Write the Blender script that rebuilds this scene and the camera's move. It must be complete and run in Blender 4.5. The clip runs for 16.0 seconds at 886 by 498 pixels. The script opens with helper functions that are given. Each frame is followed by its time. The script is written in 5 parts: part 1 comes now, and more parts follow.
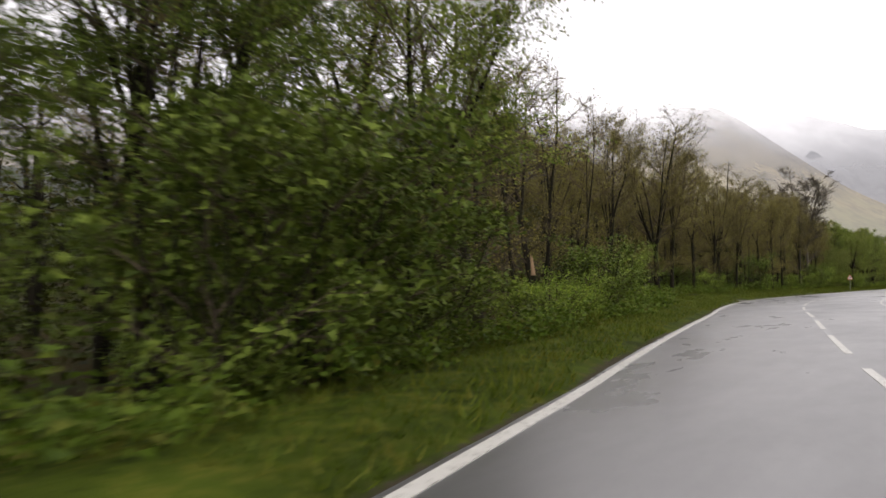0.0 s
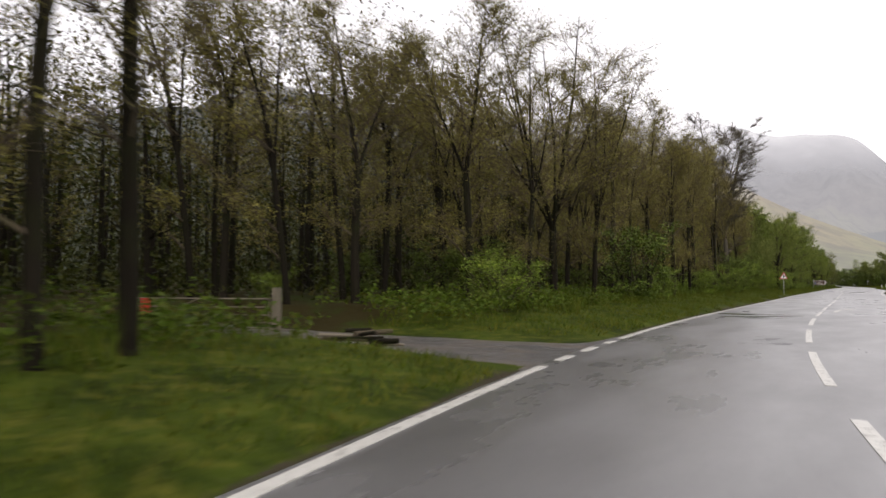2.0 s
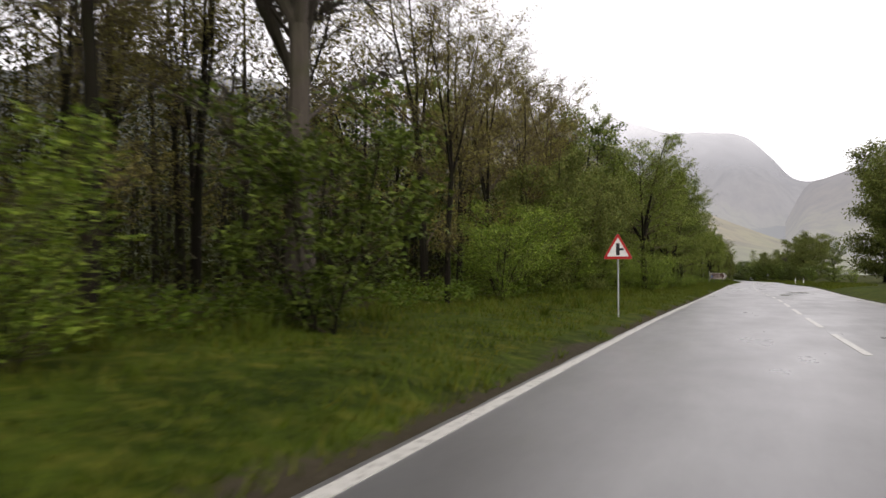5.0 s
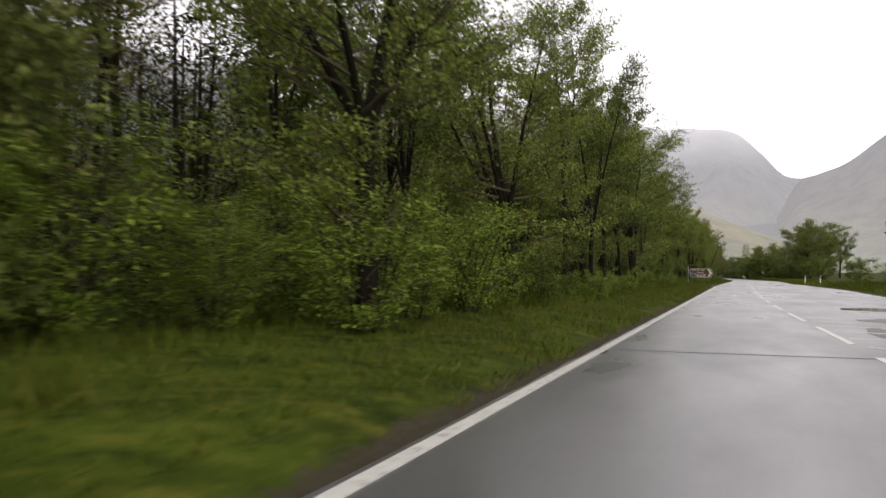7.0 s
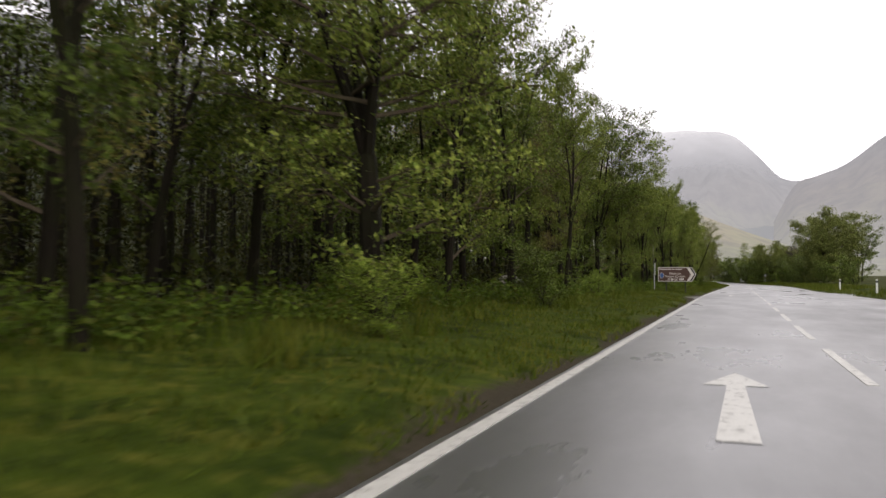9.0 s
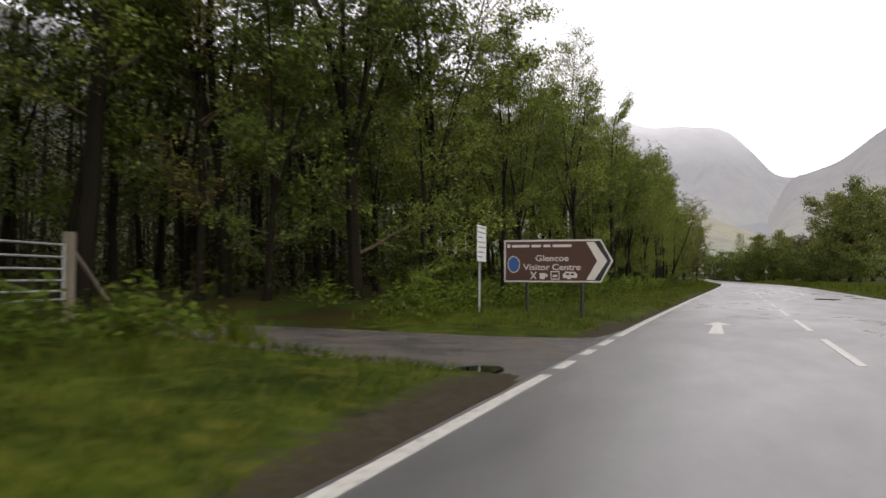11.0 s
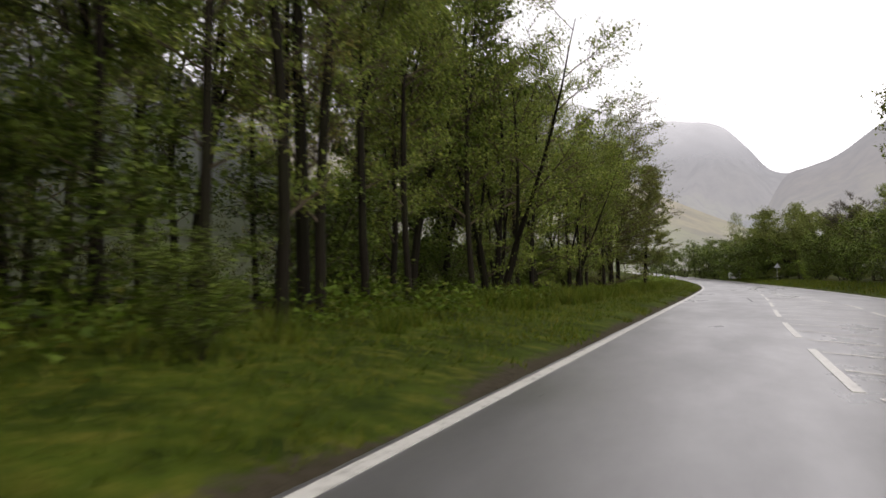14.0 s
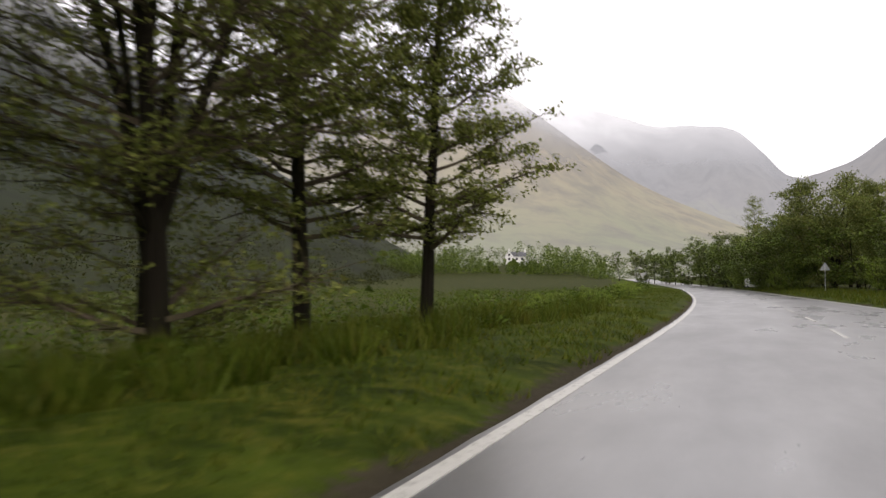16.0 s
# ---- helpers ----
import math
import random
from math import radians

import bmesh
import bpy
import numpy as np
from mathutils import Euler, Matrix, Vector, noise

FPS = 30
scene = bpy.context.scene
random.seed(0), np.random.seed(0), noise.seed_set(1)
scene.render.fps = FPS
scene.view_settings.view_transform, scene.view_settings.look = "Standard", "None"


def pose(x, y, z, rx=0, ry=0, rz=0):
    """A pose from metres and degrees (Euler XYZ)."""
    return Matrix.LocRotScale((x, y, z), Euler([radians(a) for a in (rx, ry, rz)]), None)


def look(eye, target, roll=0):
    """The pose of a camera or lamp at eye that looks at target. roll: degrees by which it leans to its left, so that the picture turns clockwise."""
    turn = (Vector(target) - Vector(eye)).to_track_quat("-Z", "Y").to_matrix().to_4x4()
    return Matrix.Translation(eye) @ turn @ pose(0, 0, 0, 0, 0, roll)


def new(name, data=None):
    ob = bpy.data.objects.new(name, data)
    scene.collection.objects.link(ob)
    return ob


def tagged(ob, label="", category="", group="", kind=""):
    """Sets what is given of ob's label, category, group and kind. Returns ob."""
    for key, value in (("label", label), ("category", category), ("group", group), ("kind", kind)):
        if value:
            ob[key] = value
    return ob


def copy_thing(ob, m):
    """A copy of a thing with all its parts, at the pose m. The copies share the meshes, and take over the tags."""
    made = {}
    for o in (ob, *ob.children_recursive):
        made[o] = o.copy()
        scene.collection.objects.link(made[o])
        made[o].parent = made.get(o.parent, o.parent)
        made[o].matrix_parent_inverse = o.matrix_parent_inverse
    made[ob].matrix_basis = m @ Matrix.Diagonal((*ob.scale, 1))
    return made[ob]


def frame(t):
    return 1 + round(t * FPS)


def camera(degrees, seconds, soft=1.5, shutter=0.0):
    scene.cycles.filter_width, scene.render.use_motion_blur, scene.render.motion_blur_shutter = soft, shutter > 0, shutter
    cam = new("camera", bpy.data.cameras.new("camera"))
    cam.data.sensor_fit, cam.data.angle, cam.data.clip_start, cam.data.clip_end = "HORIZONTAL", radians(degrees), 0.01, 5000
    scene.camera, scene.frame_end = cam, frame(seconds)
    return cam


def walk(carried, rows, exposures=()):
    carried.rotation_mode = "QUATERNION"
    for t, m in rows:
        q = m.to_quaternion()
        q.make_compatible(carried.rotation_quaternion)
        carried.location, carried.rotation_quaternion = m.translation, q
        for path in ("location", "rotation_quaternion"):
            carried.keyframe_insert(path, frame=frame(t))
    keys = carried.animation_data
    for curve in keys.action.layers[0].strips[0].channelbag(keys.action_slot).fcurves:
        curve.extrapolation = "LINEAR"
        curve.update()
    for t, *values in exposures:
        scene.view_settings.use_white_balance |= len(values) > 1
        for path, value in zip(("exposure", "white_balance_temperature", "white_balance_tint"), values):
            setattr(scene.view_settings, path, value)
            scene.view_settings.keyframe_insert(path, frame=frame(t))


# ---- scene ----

# ---------------------------------------------------------------- camera and path
cam = camera(58.48, 16.0, soft=1.5, shutter=0.16)
EYE = 1.10
PATH = [
    (0, 0.00, 0.00, 2.34, 33.41), (0.5, -2.13, 9.53, 2.56, 31.99), (1, -4.03, 19.17, 2.61, 30.57), (1.5, -5.70, 28.90, 2.63, 29.05),
    (2, -7.10, 38.72, 2.44, 27.43), (2.5, -8.23, 48.60, 2.23, 25.79), (3, -9.05, 58.54, 2.37, 23.80), (3.5, -9.52, 68.50, 2.16, 21.94),
    (4, -9.73, 78.49, 2.13, 20.80), (4.5, -9.84, 88.47, 2.10, 20.76), (5, -9.95, 98.45, 2.04, 20.79), (5.5, -10.06, 108.43, 1.97, 20.63),
    (6, -10.14, 118.39, 1.89, 20.44), (6.5, -10.18, 128.35, 1.82, 20.26), (7, -10.19, 138.28, 1.89, 20.19), (7.5, -10.21, 148.19, 2.34, 20.25),
    (8, -10.24, 158.09, 2.42, 20.23), (8.5, -10.25, 167.98, 2.15, 20.12), (9, -10.24, 177.86, 2.15, 19.97), (9.5, -10.22, 187.74, 2.15, 19.99),
    (10, -10.21, 197.63, 2.20, 20.02), (10.5, -10.19, 207.56, 2.12, 19.80), (11, -10.11, 217.55, 1.98, 19.57), (11.5, -10.00, 227.61, 2.01, 19.43),
    (12, -9.87, 237.73, 1.44, 19.28), (12.5, -9.71, 247.90, 1.37, 19.13), (13, -9.53, 258.13, 1.62, 19.14), (13.5, -9.37, 268.40, 1.54, 19.23),
    (14, -9.21, 278.66, 1.80, 19.22), (14.5, -9.06, 288.86, 2.03, 19.31), (15, -8.94, 298.93, 2.43, 19.61), (15.5, -8.89, 308.82, 2.23, 19.97),
    (16, -8.88, 318.53, 2.30, 20.19)]
walk(cam, [(t, pose(x, y, EYE, 90 + p, -0.23, w)) for t, x, y, p, w in PATH], exposures=[(0, 0.18, 6800, 14), (16, 0.18, 6800, 14)])

# ---------------------------------------------------------------- world and sun
world = bpy.data.worlds.new("overcast_sky")
scene.world = world
world.use_nodes = True
wn, wl = world.node_tree.nodes, world.node_tree.links
wn.clear()
sky = wn.new("ShaderNodeTexSky")
sky.sky_type = "NISHITA"
sky.sun_disc = False
sky.sun_elevation, sky.sun_rotation = radians(45.5), radians(146.3)
sky.dust_density, sky.air_density = 4.0, 1.0
grey = wn.new("ShaderNodeHueSaturation")
grey.inputs["Saturation"].default_value = 0.12
cloud = wn.new("ShaderNodeTexNoise")
cloud.inputs["Scale"].default_value = 2.2
cloud.inputs["Detail"].default_value = 5
veil = wn.new("ShaderNodeMapRange")
veil.inputs["To Min"].default_value, veil.inputs["To Max"].default_value = 0.92, 1.08
mixw = wn.new("ShaderNodeMix")
mixw.data_type = "RGBA"
mixw.inputs["Factor"].default_value = 0.72
mixw.inputs["B"].default_value = (9.7, 9.7, 10.2, 1)
mulw = wn.new("ShaderNodeVectorMath")
mulw.operation = "MULTIPLY"
bg = wn.new("ShaderNodeBackground")
bg.inputs["Strength"].default_value = 0.130
wout = wn.new("ShaderNodeOutputWorld")
wl.new(sky.outputs[0], grey.inputs["Color"])
wl.new(grey.outputs[0], mixw.inputs["A"])
wl.new(cloud.outputs["Fac"], veil.inputs["Value"])
wl.new(mixw.outputs["Result"], mulw.inputs[0])
wl.new(veil.outputs[0], mulw.inputs[1])
wtc = wn.new("ShaderNodeTexCoord")
wsep = wn.new("ShaderNodeSeparateXYZ")
vault = wn.new("ShaderNodeMapRange")
vault.interpolation_type = "SMOOTHSTEP"
vault.inputs["From Min"].default_value, vault.inputs["From Max"].default_value = -0.02, 0.5
vault.inputs["To Min"].default_value, vault.inputs["To Max"].default_value = 1.30, 0.86
mulv = wn.new("ShaderNodeVectorMath")
mulv.operation = "MULTIPLY"
wl.new(wtc.outputs["Generated"], wsep.inputs[0])
wl.new(wsep.outputs["Z"], vault.inputs["Value"])
wl.new(mulw.outputs[0], mulv.inputs[0])
wl.new(vault.outputs[0], mulv.inputs[1])
wl.new(mulv.outputs[0], bg.inputs["Color"])
wl.new(bg.outputs[0], wout.inputs[0])

sun = new("sun", bpy.data.lights.new("sun", "SUN"))
sun.data.energy, sun.data.angle, sun.data.color = 0.9, radians(30), (1.0, 0.97, 0.92)
sun.matrix_world = look((30, -45, 55), (0, 0, 0))

# ---------------------------------------------------------------- materials


class Mat:
    """A small builder for node materials."""

    def __init__(self, name):
        self.m = bpy.data.materials.new(name)
        self.m.use_nodes = True
        self.n, self.l = self.m.node_tree.nodes, self.m.node_tree.links
        self.n.clear()
        self.out = self.n.new("ShaderNodeOutputMaterial")
        self.b = self.n.new("ShaderNodeBsdfPrincipled")
        self.l.new(self.b.outputs[0], self.out.inputs[0])
        self.tc = self.n.new("ShaderNodeTexCoord")
        self.geo = self.n.new("ShaderNodeNewGeometry")

    def noise(self, scale, detail=4, coord="Object", stretch=None, rough=0.55):
        t = self.n.new("ShaderNodeTexNoise")
        t.inputs["Scale"].default_value, t.inputs["Detail"].default_value, t.inputs["Roughness"].default_value = scale, detail, rough
        src = self.geo.outputs["Position"] if coord == "World" else self.tc.outputs[coord]
        if stretch:
            mp = self.n.new("ShaderNodeMapping")
            mp.inputs["Scale"].default_value = stretch
            self.l.new(src, mp.inputs[0])
            src = mp.outputs[0]
        self.l.new(src, t.inputs["Vector"])
        return t.outputs["Fac"]

    def ramp(self, fac, stops):
        r = self.n.new("ShaderNodeValToRGB")
        e = r.color_ramp.elements
        while len(e) < len(stops):
            e.new(0.5)
        for k, (p, c) in enumerate(stops):
            e[k].position = p
            e[k].color = (*c, 1) if len(c) == 3 else c
        self.l.new(fac, r.inputs[0])
        return r.outputs[0]

    def map(self, fac, a, b, lo=0.0, hi=1.0):
        r = self.n.new("ShaderNodeMapRange")
        for k, v in (("From Min", a), ("From Max", b), ("To Min", lo), ("To Max", hi)):
            r.inputs[k].default_value = v
        self.l.new(fac, r.inputs["Value"])
        return r.outputs[0]

    def math(self, op, a, b):
        r = self.n.new("ShaderNodeMath")
        r.operation = op
        for k, v in ((0, a), (1, b)):
            if isinstance(v, (int, float)):
                r.inputs[k].default_value = v
            else:
                self.l.new(v, r.inputs[k])
        return r.outputs[0]

    def mix(self, fac, a, b, mode="MIX"):
        r = self.n.new("ShaderNodeMix")
        r.data_type, r.blend_type = "RGBA", mode
        for k, v in (("Factor", fac), ("A", a), ("B", b)):
            sock = r.inputs[k] if k == "Factor" else [s for s in r.inputs if s.name == k and s.type == "RGBA"][0]
            if isinstance(v, tuple):
                sock.default_value = (*v, 1)
            elif isinstance(v, (int, float)):
                sock.default_value = v
            else:
                self.l.new(v, sock)
        return [s for s in r.outputs if s.type == "RGBA"][0]

    def attr(self, name):
        a = self.n.new("ShaderNodeAttribute")
        a.attribute_name = name
        s = self.n.new("ShaderNodeSeparateColor")
        self.l.new(a.outputs["Color"], s.inputs[0])
        return s.outputs

    def rand(self):
        return self.n.new("ShaderNodeObjectInfo").outputs["Random"]

    def set(self, **kw):
        for k, v in kw.items():
            sock = self.b.inputs[k.replace("_", " ")]
            if isinstance(v, tuple):
                sock.default_value = (*v, 1)
            elif isinstance(v, (int, float)):
                sock.default_value = v
            else:
                self.l.new(v, sock)
        return self

    def bump(self, fac, strength=0.4, dist=0.02):
        r = self.n.new("ShaderNodeBump")
        r.inputs["Strength"].default_value, r.inputs["Distance"].default_value = strength, dist
        self.l.new(fac, r.inputs["Height"])
        self.l.new(r.outputs[0], self.b.inputs["Normal"])
        return self


def plain(name, colour, rough=0.5, metal=0.0, vary=0.15, scale=6.0):
    m = Mat(name)
    n = m.noise(scale)
    c = m.mix(n, tuple(v * (1 - vary) for v in colour), tuple(min(1, v * (1 + vary)) for v in colour))
    m.set(Base_Color=c, Roughness=m.map(n, 0.3, 0.7, max(0.02, rough - 0.1), min(1, rough + 0.1)), Metallic=metal)
    return m.m


def mat_asphalt():
    m = Mat("wet_asphalt")
    grit = m.noise(48, 3, "World", rough=0.75)
    speck = m.noise(11, 4, "World", rough=0.7)
    patch = m.noise(0.8, 6, "World", stretch=(1, 0.3, 1), rough=0.6)
    wide = m.noise(0.10, 4, "World", stretch=(2.2, 0.35, 1))
    tone = m.mix(grit, (0.038, 0.038, 0.040), (0.100, 0.099, 0.099))
    tone = m.mix(m.map(speck, 0.35, 0.72, 0, 0.55), tone, (0.105, 0.102, 0.100))
    tone = m.mix(m.map(patch, 0.36, 0.68, 0, 0.45), tone, (0.034, 0.033, 0.033))
    wet = m.math("ADD", m.map(patch, 0.32, 0.68, 0.0, 0.55), m.map(wide, 0.36, 0.64, 0.0, 0.45))
    m.set(Base_Color=tone, Roughness=m.map(wet, 0.0, 1.0, 0.54, 0.36), Specular_IOR_Level=0.6)
    m.set(Coat_Weight=m.map(wet, 0.0, 1.0, 0.75, 1.0), Coat_Roughness=m.map(wet, 0.0, 1.0, 0.50, 0.20), Coat_IOR=1.95)
    m.bump(m.math("ADD", grit, m.math("MULTIPLY", speck, 0.8)), 0.09, 0.005)
    return m.m


def mat_line():
    m = Mat("road_paint")
    n = m.noise(9, 6, "World", rough=0.7)
    c = m.ramp(n, [(0.34, (0.20, 0.19, 0.17)), (0.46, (0.56, 0.55, 0.51)), (1.0, (0.76, 0.75, 0.71))])
    m.set(Base_Color=c, Roughness=0.35)
    m.bump(m.noise(60, 2, "World"), 0.2, 0.004)
    return m.m


def mat_ground():
    m = Mat("verge_ground")
    zone = m.attr("zone")
    a, b = m.noise(0.7, 6, "World"), m.noise(9, 4, "World", rough=0.7)
    g = m.noise(2.6, 5, "World", rough=0.7)
    grass = m.mix(m.map(a, 0.35, 0.68), (0.017, 0.028, 0.0020), (0.053, 0.076, 0.0070))
    grass = m.mix(m.map(g, 0.50, 0.70, 0, 0.75), grass, (0.110, 0.108, 0.0160))
    grass = m.mix(m.map(g, 0.46, 0.32, 0, 0.7), grass, (0.010, 0.018, 0.0020))
    litter = m.mix(b, (0.012, 0.010, 0.0030), (0.042, 0.033, 0.0085))
    litter = m.mix(m.map(a, 0.5, 0.62), litter, (0.024, 0.040, 0.0050))
    soil = m.mix(b, (0.012, 0.010, 0.006), (0.075, 0.063, 0.042))
    c = m.mix(m.map(m.math("ADD", zone[1], m.map(b, 0.3, 0.7, -0.2, 0.2)), 0.35, 0.65), grass, litter)
    c = m.mix(m.map(m.math("ADD", zone[0], m.map(b, 0.3, 0.7, -0.3, 0.3)), 0.35, 0.65), c, soil)
    c = m.mix(m.map(m.math("ADD", zone[2], m.map(a, 0.3, 0.7, -0.2, 0.2)), 0.3, 0.7), c, m.mix(m.map(a, 0.4, 0.62), m.mix(b, (0.018, 0.030, 0.007), (0.040, 0.046, 0.015)), m.mix(b, (0.036, 0.040, 0.011), (0.072, 0.072, 0.020))))
    m.set(Base_Color=c, Roughness=0.9, Specular_IOR_Level=0.06)
    m.bump(b, 0.8, 0.05)
    return m.m


def mat_gravel():
    m = Mat("wet_track")
    a, b = m.noise(1.1, 5, "World"), m.noise(26, 4, "World", rough=0.8)
    c = m.mix(b, (0.028, 0.027, 0.026), (0.09, 0.085, 0.08))
    c = m.mix(m.map(a, 0.42, 0.60), c, m.mix(b, (0.05, 0.041, 0.031), (0.12, 0.10, 0.078)))
    m.set(Base_Color=c, Roughness=m.map(a, 0.35, 0.65, 0.32, 0.75))
    m.bump(b, 0.6, 0.02)
    return m.m


def mat_dark_patch():
    m = Mat("dark_asphalt")
    a, g = m.noise(1.5, 5, "World", stretch=(1.6, 0.8, 1), rough=0.65), m.noise(48, 3, "World", rough=0.75)
    m.set(Base_Color=m.mix(g, (0.018, 0.018, 0.018), (0.045, 0.044, 0.043)), Roughness=0.6, Coat_Weight=0.12, Coat_Roughness=0.3)
    off = m.n.new("ShaderNodeVectorMath")
    off.operation = "DISTANCE"
    off.inputs[1].default_value = (0.5, 0.5, 0.0)
    m.l.new(m.tc.outputs["Generated"], off.inputs[0])
    k = m.math("SUBTRACT", m.map(a, 0.30, 0.62), m.map(off.outputs["Value"], 0.12, 0.48))
    clear = m.n.new("ShaderNodeBsdfTransparent")
    mx = m.n.new("ShaderNodeMixShader")
    m.l.new(m.map(k, -0.25, 0.35, 0.0, 0.85), mx.inputs[0])
    m.l.new(clear.outputs[0], mx.inputs[1])
    m.l.new(m.b.outputs[0], mx.inputs[2])
    m.l.new(mx.outputs[0], m.out.inputs[0])
    return m.m


def mat_water():
    m = Mat("puddle_water")
    m.set(Base_Color=(0.018, 0.016, 0.013), Roughness=0.04, Specular_IOR_Level=0.5)
    m.bump(m.noise(5, 2, "World"), 0.05, 0.01)
    return m.m


def mat_bark(name, dark, pale, moss):
    m = Mat(name)
    a = m.noise(5, 5, stretch=(3, 3, 0.5), rough=0.65)
    b = m.noise(1.3, 3)
    c = m.mix(a, dark, pale)
    c = m.mix(m.map(b, 0.45, 0.68, 0, 0.75), c, moss)
    c = m.mix(m.rand(), c, m.mix(0.5, c, dark))
    m.set(Base_Color=c, Roughness=0.85, Specular_IOR_Level=0.10)
    m.bump(a, 0.8, 0.03)
    return m.m


def mat_birch():
    m = Mat("birch_bark")
    a = m.noise(3.2, 5, stretch=(0.8, 0.8, 5.0), rough=0.7)
    c = m.ramp(a, [(0.38, (0.50, 0.48, 0.43)), (0.46, (0.34, 0.32, 0.28)), (0.53, (0.05, 0.042, 0.035))])
    m.set(Base_Color=c, Roughness=0.7)
    m.bump(a, 0.4, 0.01)
    return m.m


def mat_leaf(name, cols, glow=0.35, patch=None, gain=1.0, gloss=0.08):
    """Leaves: reflecting and letting light through, varied leaf by leaf and tree by tree."""
    m = Mat(name)
    isl = m.geo.outputs["Random Per Island"]
    c = m.ramp(isl, [(k / (len(cols) - 1), tuple(gain * q for q in v)) for k, v in enumerate(cols)])
    r = m.rand()
    c = m.mix(m.map(r, 0, 1, 0.0, 0.55), c, m.mix(0.5, c, tuple(gain * q for q in (0.055, 0.066, 0.0090))))
    if patch:
        k = m.noise(0.9, 5, "World", rough=0.7)
        c = m.mix(m.map(k, 0.50, 0.68, 0, 0.8), c, patch[0])
        c = m.mix(m.map(k, 0.46, 0.32, 0, 0.75), c, patch[1])
    m.set(Base_Color=c, Roughness=0.5, Specular_IOR_Level=gloss)
    tr = m.n.new("ShaderNodeBsdfTranslucent")
    m.l.new(c, tr.inputs[0])
    mx = m.n.new("ShaderNodeMixShader")
    mx.inputs[0].default_value = glow
    m.l.new(m.b.outputs[0], mx.inputs[1])
    m.l.new(tr.outputs[0], mx.inputs[2])
    m.l.new(mx.outputs[0], m.out.inputs[0])
    return m.m


def mat_mountain(name, low, mid, high, base, top, veil_from, veil_to, mist, wisp=90, wood=None):
    """Hillside of a far backdrop: its foot, its rock and its cloud cap by height, with rain haze painted in as pale
    emission.
    """
    m = Mat(name)
    sep = m.n.new("ShaderNodeSeparateXYZ")
    m.l.new(m.geo.outputs["Position"], sep.inputs[0])
    h = sep.outputs["Z"]
    a = m.noise(0.006, 7, "World", rough=0.62)
    b = m.noise(0.02, 5, "World", stretch=(1, 1, 0.35), rough=0.65)
    hh = m.math("ADD", h, m.map(a, 0.25, 0.75, -70, 70))
    c = m.mix(m.map(hh, base, (base + top) / 2), low, mid)
    c = m.mix(m.map(hh, (base + top) / 2, top), c, high)
    c = m.mix(m.map(b, 0.42, 0.66, 0, 0.75), c, tuple(v * 0.3 for v in mid))
    if wood:   # a dark plantation, from its middle and half sizes in x and z
        ex = m.math("POWER", m.math("DIVIDE", m.math("SUBTRACT", sep.outputs["X"], wood[0]), wood[2]), 2)
        ez = m.math("POWER", m.math("DIVIDE", m.math("SUBTRACT", h, wood[1]), wood[3]), 2)
        inside = m.math("ADD", m.math("ADD", ex, ez), m.map(m.noise(0.03, 4, "World"), 0.3, 0.7, -0.5, 0.5))
        c = m.mix(m.map(inside, 1.1, 0.7), c, (0.022, 0.030, 0.016))
    m.set(Base_Color=c, Roughness=0.95, Specular_IOR_Level=0.1)
    # distance haze painted as a pale glow over the hill's own colour
    haze_glow = m.n.new("ShaderNodeEmission")
    haze_glow.inputs[0].default_value = (0.92, 0.95, 1.03, 1)
    haze_glow.inputs[1].default_value = 0.78
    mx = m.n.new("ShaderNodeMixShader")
    if isinstance(mist, tuple):   # painted rain haze, varied along the glen and thicker with height
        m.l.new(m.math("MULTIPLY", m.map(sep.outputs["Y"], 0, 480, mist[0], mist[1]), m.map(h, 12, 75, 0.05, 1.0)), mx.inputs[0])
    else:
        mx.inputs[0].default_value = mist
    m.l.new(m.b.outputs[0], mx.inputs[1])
    m.l.new(haze_glow.outputs[0], mx.inputs[2])
    clear = m.n.new("ShaderNodeBsdfTransparent")
    m2 = m.n.new("ShaderNodeMixShader")
    m.l.new(m.map(m.math("ADD", h, m.map(a, 0.25, 0.75, -0.7 * wisp, 0.7 * wisp)), veil_from, veil_to), m2.inputs[0])
    m.l.new(mx.outputs[0], m2.inputs[1])
    m.l.new(clear.outputs[0], m2.inputs[2])
    m.l.new(m2.outputs[0], m.out.inputs[0])
    return m.m


ASPHALT, PAINT, GROUND, TRACK, WATER = mat_asphalt(), mat_line(), mat_ground(), mat_gravel(), mat_water()
DARK_PATCH = mat_dark_patch()
TAR = plain("joint_tar", (0.012, 0.012, 0.013), 0.5)
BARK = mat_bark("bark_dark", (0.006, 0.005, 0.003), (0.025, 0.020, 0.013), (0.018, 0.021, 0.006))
BARK_BROWN = mat_bark("bark_brown", (0.036, 0.028, 0.019), (0.155, 0.122, 0.084), (0.085, 0.080, 0.036))
BARK_MOSS = mat_bark("bark_mossy", (0.010, 0.008, 0.006), (0.036, 0.030, 0.019), (0.034, 0.038, 0.011))
BARK_GREY = mat_bark("bark_grey", (0.045, 0.038, 0.032), (0.150, 0.128, 0.100), (0.072, 0.074, 0.036))
BARK_BIRCH = mat_birch()
LEAF_SPRING = mat_leaf("leaf_spring", [(0.102, 0.083, 0.026), (0.152, 0.130, 0.037), (0.208, 0.192, 0.047), (0.135, 0.105, 0.032)], 0.24, gain=1.4)
LEAF_GREEN = mat_leaf("leaf_green", [(0.040, 0.062, 0.011), (0.090, 0.126, 0.021), (0.166, 0.200, 0.038), (0.094, 0.098, 0.020)], 0.22, gain=1.6)
